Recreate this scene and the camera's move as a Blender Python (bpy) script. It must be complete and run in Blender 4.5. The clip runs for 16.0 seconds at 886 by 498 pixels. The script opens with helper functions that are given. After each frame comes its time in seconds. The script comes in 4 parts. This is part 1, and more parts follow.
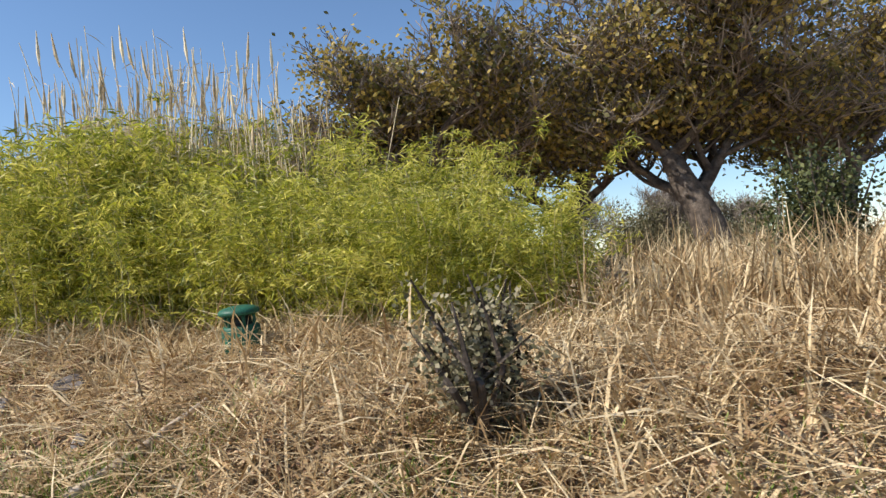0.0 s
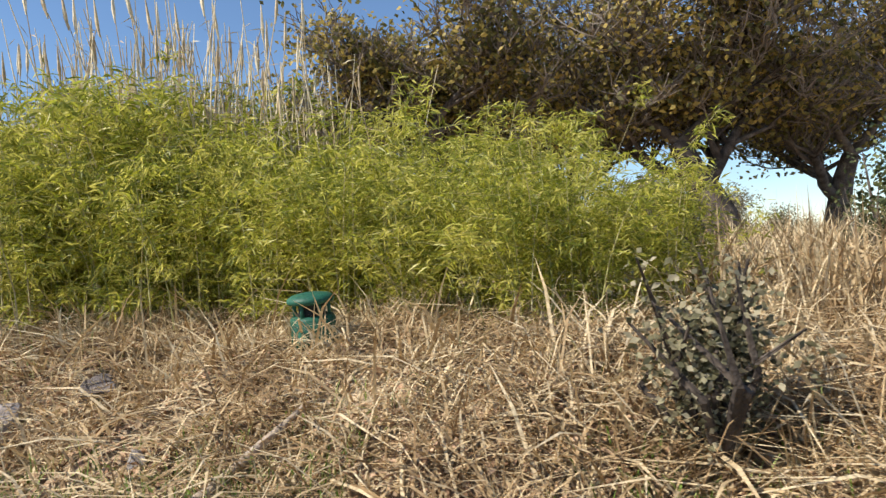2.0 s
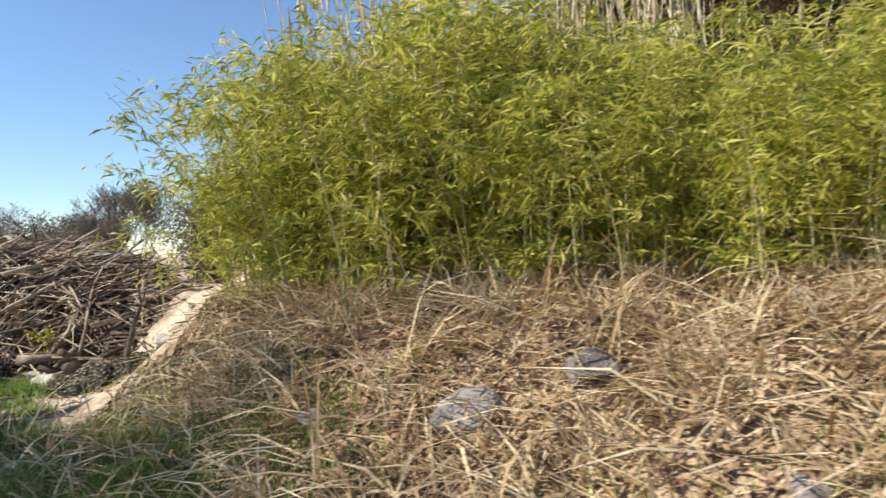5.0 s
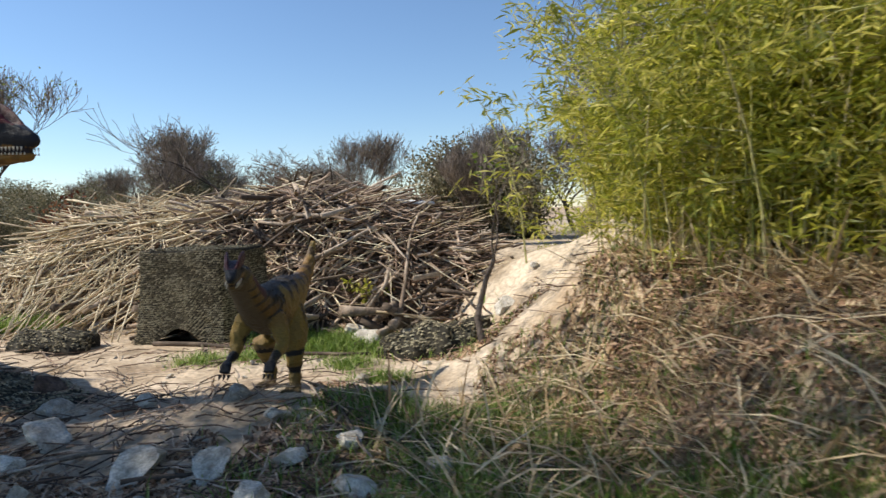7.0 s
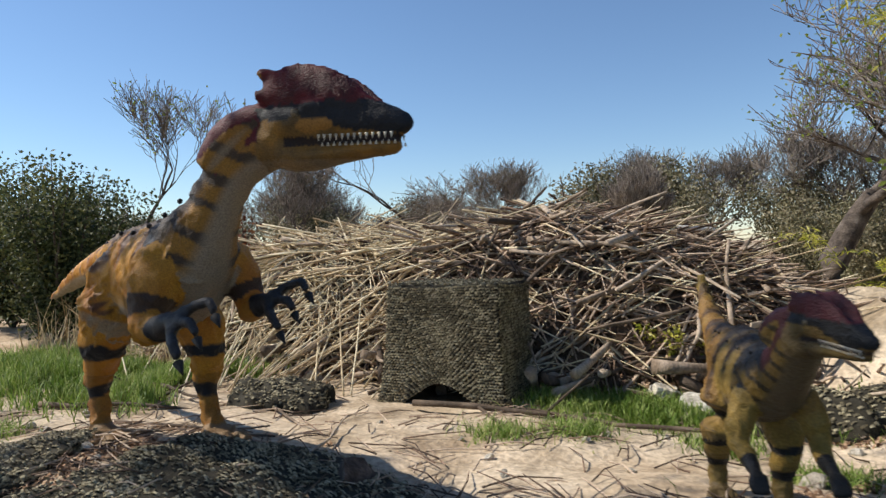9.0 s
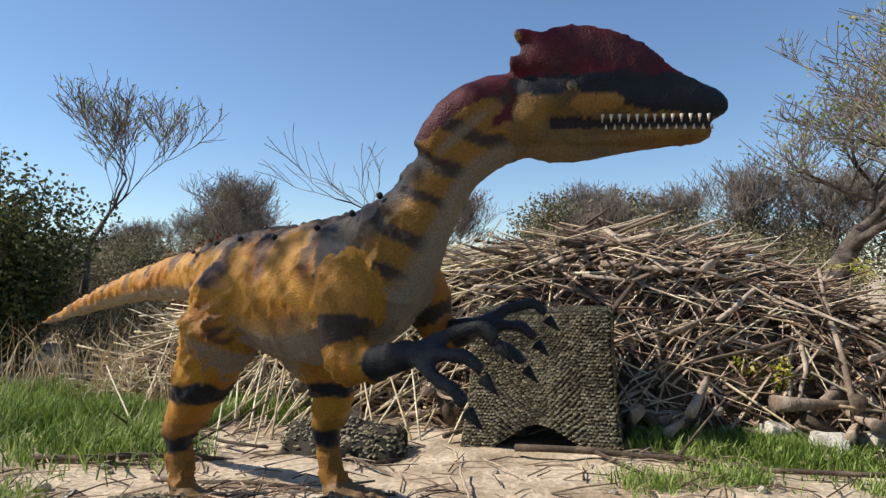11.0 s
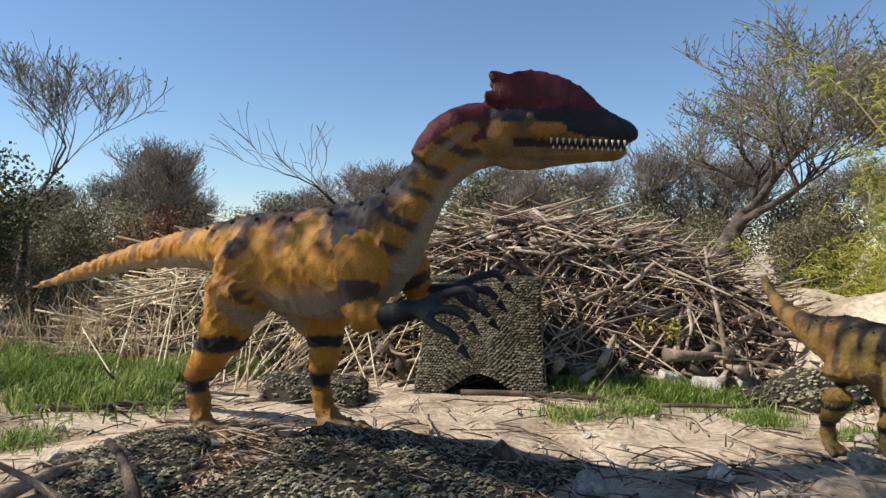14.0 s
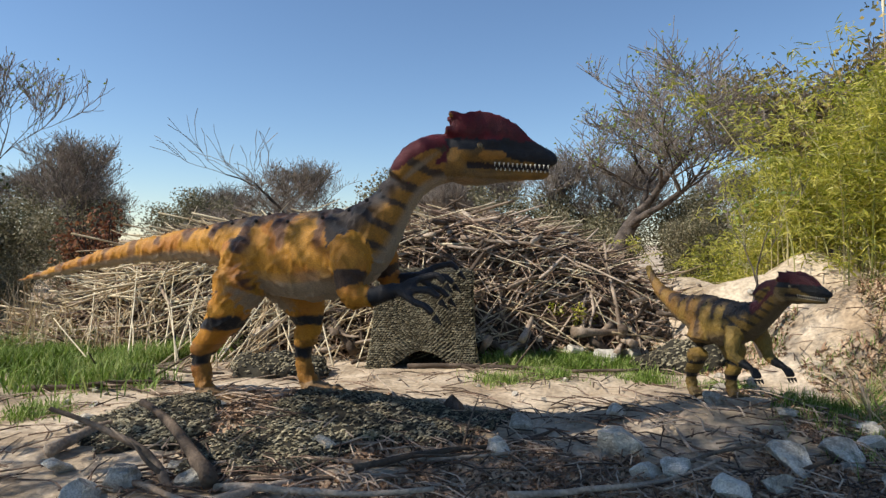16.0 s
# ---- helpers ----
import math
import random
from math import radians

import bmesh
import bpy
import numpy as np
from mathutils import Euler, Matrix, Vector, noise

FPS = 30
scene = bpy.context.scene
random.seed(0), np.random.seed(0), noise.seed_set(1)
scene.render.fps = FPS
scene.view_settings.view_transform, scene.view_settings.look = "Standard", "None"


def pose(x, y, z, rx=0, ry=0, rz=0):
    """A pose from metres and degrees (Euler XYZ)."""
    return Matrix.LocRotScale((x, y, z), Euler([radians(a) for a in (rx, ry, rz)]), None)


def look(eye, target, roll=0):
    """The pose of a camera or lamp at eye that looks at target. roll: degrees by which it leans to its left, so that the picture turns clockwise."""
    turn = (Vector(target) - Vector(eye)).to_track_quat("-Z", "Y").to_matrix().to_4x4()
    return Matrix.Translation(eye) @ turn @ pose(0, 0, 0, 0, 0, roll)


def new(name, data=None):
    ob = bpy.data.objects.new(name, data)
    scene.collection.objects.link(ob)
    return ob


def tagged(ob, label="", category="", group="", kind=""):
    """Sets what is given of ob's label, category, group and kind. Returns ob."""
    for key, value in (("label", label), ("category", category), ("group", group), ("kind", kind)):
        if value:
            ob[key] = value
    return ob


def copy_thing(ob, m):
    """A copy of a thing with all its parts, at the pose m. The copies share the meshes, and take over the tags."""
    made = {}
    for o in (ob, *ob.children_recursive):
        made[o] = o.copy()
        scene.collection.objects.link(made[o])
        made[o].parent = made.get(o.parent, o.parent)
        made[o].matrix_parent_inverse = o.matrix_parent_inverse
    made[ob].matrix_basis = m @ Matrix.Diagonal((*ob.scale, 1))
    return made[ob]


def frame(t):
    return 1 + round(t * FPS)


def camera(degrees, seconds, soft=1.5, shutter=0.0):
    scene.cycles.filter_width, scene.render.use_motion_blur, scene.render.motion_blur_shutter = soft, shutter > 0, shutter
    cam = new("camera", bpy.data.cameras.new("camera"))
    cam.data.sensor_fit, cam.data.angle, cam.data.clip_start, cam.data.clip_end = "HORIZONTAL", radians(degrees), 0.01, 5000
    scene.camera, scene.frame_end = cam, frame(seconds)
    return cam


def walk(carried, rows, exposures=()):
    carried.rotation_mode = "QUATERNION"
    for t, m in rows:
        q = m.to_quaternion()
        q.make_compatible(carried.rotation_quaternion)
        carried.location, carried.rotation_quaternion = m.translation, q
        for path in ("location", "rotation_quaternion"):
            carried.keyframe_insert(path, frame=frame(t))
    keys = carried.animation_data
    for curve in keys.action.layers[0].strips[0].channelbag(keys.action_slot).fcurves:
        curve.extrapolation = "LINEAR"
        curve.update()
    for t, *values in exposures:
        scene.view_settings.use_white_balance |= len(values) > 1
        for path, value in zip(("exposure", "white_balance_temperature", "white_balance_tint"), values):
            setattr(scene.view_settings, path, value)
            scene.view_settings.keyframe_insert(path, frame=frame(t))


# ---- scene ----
cam = camera(68.0, 16.0, soft=1.4, shutter=0.25)
PATH = [
    (0, (4.564, -2.304, 1.548), (4.636, -0.605, 1.590), -3.7),
    (0.5, (4.312, -2.114, 1.551), (4.423, -0.418, 1.579), -3.5),
    (1, (4.066, -1.918, 1.555), (4.208, -0.224, 1.572), -3.4),
    (1.5, (3.800, -1.725, 1.555), (3.976, -0.034, 1.566), -3.2),
    (2, (3.544, -1.525, 1.546), (3.747, 0.163, 1.557), -3.1),
    (2.5, (3.291, -1.303, 1.538), (3.512, 0.383, 1.556), -3.2),
    (3, (3.009, -1.062, 1.510), (3.239, 0.621, 1.551), -2.9),
    (5.5, (0.888, 0.154, 1.476), (0.579, 1.824, 1.410), -3.7),
    (6, (0.308, 0.434, 1.489), (-0.124, 2.076, 1.398), -1.9),
    (6.5, (-0.324, 0.728, 1.472), (-0.849, 2.342, 1.365), -1.8),
    (7, (-0.948, 0.997, 1.445), (-1.555, 2.581, 1.343), -1.8),
    (7.5, (-1.585, 1.225, 1.426), (-2.272, 2.778, 1.340), -2.1),
    (8, (-2.262, 1.373, 1.443), (-3.011, 2.898, 1.375), -1.8),
    (8.5, (-2.964, 1.482, 1.445), (-3.745, 2.990, 1.399), -1.6),
    (9, (-3.666, 1.575, 1.423), (-4.434, 3.091, 1.416), -1.4),
    (9.5, (-4.298, 1.612, 1.385), (-5.002, 3.159, 1.432), -1.4),
    (12, (-5.650, 1.606, 1.369), (-6.224, 3.520, 1.439), 0.55),
    (12.5, (-5.581, 1.650, 1.378), (-6.163, 3.563, 1.420), 0.65),
    (13, (-5.558, 1.101, 1.380), (-6.057, 3.038, 1.396), 0.64),
    (13.5, (-5.533, 0.693, 1.400), (-5.962, 2.646, 1.393), 0.61),
    (14, (-5.543, 0.645, 1.408), (-5.920, 2.609, 1.396), 0.59),
    (14.5, (-5.596, -0.038, 1.421), (-5.873, 1.942, 1.388), 0.57),
    (15, (-5.689, -0.054, 1.407), (-5.894, 1.935, 1.376), 0.61),
    (15.5, (-5.686, -0.397, 1.423), (-5.840, 1.597, 1.393), 0.57),
    (16, (-5.768, -0.505, 1.411), (-5.869, 1.492, 1.390), 0.60),
]
walk(cam, [(t, look(eye, target, roll)) for t, eye, target, roll in PATH],
     exposures=[(0, 0.45), (3.0, 0.5), (5.5, 0.62), (6.5, 0.5), (7.5, 0.34), (8.5, 0.28), (9.5, 0.32), (12.0, 0.34), (16.0, 0.3)])

# ---- light ----
SUN_AZ, SUN_EL = 194.0, 44.0   # degrees: bearing of the sun from +x, height
world = bpy.data.worlds.new("sky")
scene.world = world
world.use_nodes = True
wn = world.node_tree
sky = wn.nodes.new("ShaderNodeTexSky")
sky.sky_type, sky.sun_disc = "NISHITA", False
sky.sun_elevation, sky.sun_rotation = radians(SUN_EL), radians(90 - SUN_AZ)
sky.air_density, sky.dust_density, sky.ozone_density = 1.0, 0.0, 5.0
wn.links.new(sky.outputs[0], wn.nodes["Background"].inputs[0])
wn.nodes["Background"].inputs[1].default_value = 0.11
sun = new("sun", bpy.data.lights.new("sun", "SUN"))
sun.data.energy, sun.data.angle, sun.data.color = 4.8, radians(0.53), (1.0, 0.92, 0.81)
sd = Vector((math.cos(radians(SUN_AZ)) * math.cos(radians(SUN_EL)), math.sin(radians(SUN_AZ)) * math.cos(radians(SUN_EL)), math.sin(radians(SUN_EL))))
sun.matrix_world = look(sd * 40, (0, 0, 0))

# ---- materials ----
def mat(name, cols, scale=8.0, rough=0.8, bump=0.3, fine=60.0, vary=0.25, island=False, spec=0.3, attr=None, translucent=0.0, sat=0.0):
    """A weathered surface: colours blended by a coarse noise, darkened and lightened by a fine one, with relief; vary: change from piece to piece."""
    m = bpy.data.materials.new(name)
    m.use_nodes = True
    n, l = m.node_tree.nodes, m.node_tree.links
    b = n["Principled BSDF"]
    b.inputs["Roughness"].default_value = rough
    b.inputs["Specular IOR Level"].default_value = spec
    tc = n.new("ShaderNodeTexCoord")
    co = n.new("ShaderNodeTexNoise"); co.inputs["Scale"].default_value = scale; co.inputs["Detail"].default_value = 6
    fi = n.new("ShaderNodeTexNoise"); fi.inputs["Scale"].default_value = fine; fi.inputs["Detail"].default_value = 3
    for t in (co, fi):
        l.new(tc.outputs["Object"], t.inputs["Vector"])
    if attr:
        src = n.new("ShaderNodeAttribute"); src.attribute_name = attr
        col = src.outputs["Color"]
    else:
        ramp = n.new("ShaderNodeValToRGB")
        e = ramp.color_ramp.elements
        for i, c in enumerate(cols):
            p = 0.32 + 0.36 * i / max(1, len(cols) - 1)
            el = e[i] if i < 2 else e.new(p)
            el.position, el.color = p, (*c, 1)
        fac = co.outputs["Fac"]
        if vary:
            if island:
                g = n.new("ShaderNodeNewGeometry"); r = g.outputs["Random Per Island"]
            else:
                g = n.new("ShaderNodeObjectInfo"); r = g.outputs["Random"]
            ad = n.new("ShaderNodeMath"); ad.operation = "MULTIPLY_ADD"
            l.new(r, ad.inputs[0]); ad.inputs[1].default_value = vary
            sb = n.new("ShaderNodeMath"); sb.operation = "SUBTRACT"; sb.inputs[1].default_value = vary / 2
            l.new(fac, sb.inputs[0]); l.new(sb.outputs[0], ad.inputs[2])
            fac = ad.outputs[0]
        l.new(fac, ramp.inputs[0])
        col = ramp.outputs[0]
    hv = n.new("ShaderNodeHueSaturation")
    mr = n.new("ShaderNodeMapRange"); mr.inputs["From Min"].default_value = 0.3; mr.inputs["From Max"].default_value = 0.7
    mr.inputs["To Min"].default_value, mr.inputs["To Max"].default_value = 0.72, 1.28
    l.new(fi.outputs["Fac"], mr.inputs["Value"]); l.new(mr.outputs[0], hv.inputs["Value"]); l.new(col, hv.inputs["Color"])
    l.new(hv.outputs[0], b.inputs["Base Color"])
    if bump:
        bp = n.new("ShaderNodeBump"); bp.inputs["Strength"].default_value = bump; bp.inputs["Distance"].default_value = 0.02
        l.new(fi.outputs["Fac"], bp.inputs["Height"]); l.new(bp.outputs[0], b.inputs["Normal"])
    if translucent:
        tr = n.new("ShaderNodeBsdfTranslucent"); l.new(hv.outputs[0], tr.inputs["Color"])
        mx = n.new("ShaderNodeMixShader"); mx.inputs[0].default_value = translucent
        l.new(b.outputs[0], mx.inputs[1]); l.new(tr.outputs[0], mx.inputs[2])
        l.new(mx.outputs[0], n["Material Output"].inputs[0])
    return m


def ground_material():
    """Pale sandy caliche in the clearing, straw and dark litter on the bank, by place."""
    m = mat("earth", [(0.24, 0.17, 0.11), (0.42, 0.31, 0.20), (0.56, 0.45, 0.32)], 1.1, 0.95, 0.9, 22, 0)
    n, l = m.node_tree.nodes, m.node_tree.links
    a = n.new("ShaderNodeAttribute"); a.attribute_name = "ground"
    sand = n.new("ShaderNodeTexNoise"); sand.inputs["Scale"].default_value = 2.2; sand.inputs["Detail"].default_value = 8
    tc = n.new("ShaderNodeTexCoord"); l.new(tc.outputs["Object"], sand.inputs["Vector"])
    rp = n.new("ShaderNodeValToRGB")
    rp.color_ramp.elements[0].position, rp.color_ramp.elements[0].color = 0.33, (0.26, 0.20, 0.13, 1)
    rp.color_ramp.elements[1].position, rp.color_ramp.elements[1].color = 0.60, (0.56, 0.465, 0.345, 1)
    l.new(sand.outputs["Fac"], rp.inputs[0])
    mix = n.new("ShaderNodeMix"); mix.data_type = "RGBA"
    hv = next(x for x in n if x.bl_idname == "ShaderNodeHueSaturation")
    old = hv.inputs["Color"].links[0].from_socket
    l.new(a.outputs["Fac"], mix.inputs[0]); l.new(old, mix.inputs[6]); l.new(rp.outputs[0], mix.inputs[7])
    l.new(mix.outputs[2], hv.inputs["Color"])
    return m


M_GROUND = ground_material()
M_STRAW = mat("straw", [(0.30, 0.20, 0.10), (0.52, 0.39, 0.22), (0.68, 0.56, 0.36)], 2.0, 0.75, 0, 40, 0.5, True, translucent=0.15)
M_LITTER = mat("leaf_litter", [(0.14, 0.08, 0.045), (0.33, 0.20, 0.12), (0.52, 0.36, 0.23)], 2.0, 0.85, 0, 40, 0.6, True)
M_CANE = mat("dry_cane", [(0.40, 0.30, 0.18), (0.60, 0.49, 0.31), (0.72, 0.63, 0.44)], 3.0, 0.6, 0.15, 30, 0.5)
M_CANE_I = mat("dry_cane_joined", [(0.40, 0.30, 0.18), (0.60, 0.49, 0.31), (0.72, 0.63, 0.44)], 3.0, 0.6, 0.15, 30, 0.5, True)
M_STICK = mat("grey_stick", [(0.085, 0.062, 0.044), (0.22, 0.165, 0.118), (0.42, 0.34, 0.26)], 3.0, 0.85, 0.5, 45, 0.6)
M_STICK_I = mat("grey_stick_joined", [(0.075, 0.05, 0.036), (0.24, 0.16, 0.11), (0.50, 0.39, 0.29)], 3.0, 0.85, 0.5, 45, 0.6, True)
M_BARK = mat("bark", [(0.045, 0.036, 0.03), (0.10, 0.08, 0.065), (0.17, 0.14, 0.115)], 6.0, 0.95, 0.8, 35, 0.2)
M_TWIG = mat("bare_twig", [(0.12, 0.10, 0.08), (0.21, 0.175, 0.145), (0.32, 0.275, 0.23)], 2.0, 0.9, 0, 35, 0.4, True)
M_BAMBOO = mat("bamboo_leaf", [(0.22, 0.25, 0.03), (0.46, 0.46, 0.05), (0.68, 0.62, 0.15)], 0.9, 0.45, 0, 30, 0.6, True, 0.5, translucent=0.52)
M_CULM = mat("bamboo_culm", [(0.22, 0.24, 0.06), (0.38, 0.36, 0.14), (0.46, 0.40, 0.22)], 1.5, 0.5, 0, 30, 0.5, True)
M_OAKLEAF = mat("oak_leaf", [(0.11, 0.105, 0.03), (0.27, 0.225, 0.06), (0.48, 0.36, 0.10)], 0.7, 0.55, 0, 30, 0.6, True, 0.4, translucent=0.35)
M_GREENLEAF = mat("bush_leaf", [(0.035, 0.05, 0.02), (0.08, 0.10, 0.035), (0.15, 0.16, 0.06)], 0.8, 0.6, 0, 30, 0.6, True, 0.3, translucent=0.2)
M_SCRUB = mat("scrub_leaf", [(0.12, 0.115, 0.06), (0.23, 0.21, 0.12), (0.36, 0.32, 0.21)], 0.5, 0.7, 0, 30, 0.6, True, 0.3, translucent=0.2)
M_SPRING = mat("young_leaf", [(0.14, 0.20, 0.03), (0.24, 0.32, 0.05), (0.34, 0.38, 0.10)], 0.8, 0.6, 0, 30, 0.6, True, 0.3, translucent=0.35)
M_RUSSET = mat("russet_leaf", [(0.12, 0.04, 0.02), (0.24, 0.09, 0.04), (0.34, 0.17, 0.08)], 0.8, 0.7, 0, 30, 0.6, True, 0.3, translucent=0.2)
M_GRASS = mat("green_grass", [(0.11, 0.18, 0.025), (0.20, 0.31, 0.05), (0.36, 0.42, 0.14)], 1.2, 0.6, 0, 30, 0.6, True, 0.3, translucent=0.3)
M_NET = mat("net_scrim", [(0.11, 0.095, 0.06), (0.22, 0.19, 0.12), (0.37, 0.33, 0.22)], 3.0, 0.9, 0.2, 60, 0.5, True)
# near-black shell that shows between the scrim strips
M_NETDARK = mat("net_dark_shell", [(0.02, 0.018, 0.012), (0.045, 0.04, 0.028)], 6.0, 0.95, 0.4, 60, 0)
M_ROCK = mat("limestone", [(0.30, 0.27, 0.22), (0.50, 0.46, 0.38), (0.66, 0.62, 0.54)], 4.0, 0.9, 0.7, 25, 0.35)
M_DARKROCK = mat("dark_rock", [(0.05, 0.035, 0.03), (0.10, 0.075, 0.06), (0.16, 0.12, 0.10)], 5.0, 0.9, 0.8, 25, 0.1)
M_GREEN = mat("green_plastic", [(0.015, 0.085, 0.055), (0.022, 0.115, 0.075), (0.05, 0.15, 0.105)], 5.0, 0.5, 0.15, 80, 0.1)
M_BLACK = mat("black_grille", [(0.012, 0.014, 0.013), (0.03, 0.035, 0.032)], 20.0, 0.7, 0.3, 120, 0)
M_HIDE = mat("painted_hide", [], 8.0, 0.55, 0.42, 110, 0, spec=0.28, attr="Col")
M_TOOTH = mat("tooth", [(0.62, 0.56, 0.42), (0.75, 0.70, 0.58)], 20, 0.35, 0, 60, 0)
M_EYE = mat("eye", [(0.06, 0.045, 0.03), (0.25, 0.2, 0.12)], 30, 0.1, 0, 60, 0)
M_SIGN = mat("white_debris", [(0.66, 0.66, 0.64), (0.78, 0.78, 0.76)], 5, 0.5, 0.1, 40, 0)

# ---- building blocks ----
def part(name, me, material, parent=None, label="", kind=""):
    """One mesh object from (verts, faces) or a mesh, under a thing where a parent is given."""
    if isinstance(me, tuple):
        v, f = me
        me = bpy.data.meshes.new(name)
        me.from_pydata(v, [], f)
        me.update()
    if material and not me.materials:
        me.materials.append(material)
    ob = new(name, me)
    ob.parent = parent
    return tagged(ob, label=label, kind=kind)


def smooth(me):
    me.polygons.foreach_set("use_smooth", [True] * len(me.polygons))
    return me


def mesh(name, vf, shade=False):
    me = bpy.data.meshes.new(name)
    me.from_pydata(vf[0], [], vf[1])
    me.update()
    return smooth(me) if shade else me


def tube(v, f, pts, radii, sides=6, cap=True):
    """Adds a tapering tube along pts to the lists v, f."""
    base = len(v)
    n = len(pts)
    up = Vector((0.13, 0.21, 0.97))
    for i, p in enumerate(pts):
        p = Vector(p)
        d = (Vector(pts[min(i + 1, n - 1)]) - Vector(pts[max(i - 1, 0)])).normalized()
        a = d.cross(up)
        if a.length < 0.05:
            a = d.cross(Vector((1, 0.2, 0)))
        a.normalize()
        b = d.cross(a)
        r = radii[i]
        ra, rb = r if isinstance(r, tuple) else (r, r)
        for k in range(sides):
            t = 2 * math.pi * k / sides
            v.append(tuple(p + a * (ra * math.cos(t)) + b * (rb * math.sin(t))))
    for i in range(n - 1):
        for k in range(sides):
            k2 = (k + 1) % sides
            f.append((base + i * sides + k, base + i * sides + k2, base + (i + 1) * sides + k2, base + (i + 1) * sides + k))
    if cap:
        f.append(tuple(base + k for k in reversed(range(sides))))
        f.append(tuple(base + (n - 1) * sides + k for k in range(sides)))


def sm(x, lo, hi):
    t = min(1.0, max(0.0, (x - lo) / (hi - lo)))
    return t * t * (3 - 2 * t)


def nz(x, y, z=0.0):
    return noise.noise(Vector((x, y, z)))


D_ALONG, N_UP = (-0.83, 0.56), (0.56, 0.83)


def alongs(x, y):
    return D_ALONG[0] * x + D_ALONG[1] * y, N_UP[0] * x + N_UP[1] * y


def bank(x, y):
    """How far a place belongs to the raised bank, 0 to 1."""
    a, s = alongs(x, y)
    return sm(s, 1.5 + 0.8 * sm(a, 0.5, 3.0) + 0.9 * sm(a, 2.8, 4.4), 4.4 + 0.2 * sm(a, 2.8, 4.4)) * sm(-a, -6.9, -4.9)


def slope_end(x, y):
    """The bare sandy end of the bank."""
    return sm(1.0 - math.hypot((x + 2.3) / 1.9, (y - 8.4) / 1.7), 0.0, 0.75)


def height(x, y):
    a, s = alongs(x, y)
    z = 1.0 * bank(x, y)
    z += 0.07 * sm(s, 2.4, 3.2) * sm(-a, -5.0, -3.5) * nz(x * 0.6, y * 0.6, 3) * 2
    d = math.hypot((x + 7.35) / 1.7, (y - 4.45) / 0.95)
    z += 0.16 * sm(1.0 - d, 0.0, 0.8)                     # mound under the large figure
    d = math.hypot((x + 3.95) / 1.5, (y - 4.9) / 1.1)
    z += 0.17 * sm(1.0 - d, 0.0, 0.8)                     # stony mound under the small one
    z += 0.45 * sm(y, 7.3, 9.5) * sm(-x, 2.0, 3.5) * sm(x, -13, -11)
    z += 0.8 * slope_end(x, y) * (1 + .25 * nz(x * 2.1, y * 2.1, 12))
    z += bank(x, y) * (0.09 * nz(x * 1.5, y * 1.5, 33) + 0.05 * nz(x * 3.3, y * 3.3, 35))
    r = math.hypot(x, y)
    k = 1.0 if r < 25 else 0.3
    z += k * (0.035 * nz(x * 1.7, y * 1.7) + 0.05 * nz(x * 0.45, y * 0.45, 7) + 0.02 * nz(x * 5, y * 5, 2))
    return z


# ---- ground ----
def build_ground():
    axis_x = [-900, -400, -200, -100, -60, -40, -30, -24, -20] + [-17 + 0.14 * i for i in range(int(30 / 0.14))] + [14, 17, 22, 30, 45, 70, 120, 250, 500, 900]
    axis_y = [-900, -400, -200, -90, -50, -30, -18, -12, -8] + [-6 + 0.14 * i for i in range(int(20 / 0.14))] + [15, 17, 20, 25, 32, 45, 70, 120, 250, 500, 900]
    v = [(x, y, height(x, y)) for y in axis_y for x in axis_x]
    w = len(axis_x)
    f = [(j * w + i, j * w + i + 1, (j + 1) * w + i + 1, (j + 1) * w + i) for j in range(len(axis_y) - 1) for i in range(w - 1)]
    me = mesh("ground", (v, f), True)
    at = me.attributes.new("ground", "FLOAT", "POINT")
    vals = []
    for x, y, z in v:
        a, s = alongs(x, y)
        sandy = sm(a + 0.8 * nz(x * 0.7, y * 0.7, 5), 4.3, 5.6) * sm(y, 1.5, 3.5) * sm(x, -12, -10)
        vals.append(max(sandy * (0.75 + 0.5 * nz(x * 1.3, y * 1.3, 9)), min(1.0, 1.6 * slope_end(x, y))))
    at.data.foreach_set("value", vals)
    return tagged(part("ground", me, M_GROUND), "pale sandy clearing and straw-covered earth bank", "ground", kind="structure")


build_ground()

# ---- painted animal figures ----
def fbm(p, s):
    return noise.fractal(Vector(p) * s, 1.0, 2.0, 3)


def mixc(a, b, t):
    t = min(1, max(0, t))
    return tuple(x + (y - x) * t for x, y in zip(a, b))


def dense(rows, n=4):
    """The rows of a spine with smooth steps between them."""
    out = []
    for i in range(len(rows) - 1):
        a, b, c, d = rows[max(0, i - 1)], rows[i], rows[i + 1], rows[min(len(rows) - 1, i + 2)]
        for k in range(n):
            t = k / n
            out.append(tuple(.5 * (2 * q + (r - p) * t + (2 * p - 5 * q + 4 * r - s) * t * t + (3 * q - p - 3 * r + s) * t ** 3) for p, q, r, s in zip(a, b, c, d)))
    return out + [rows[-1]]


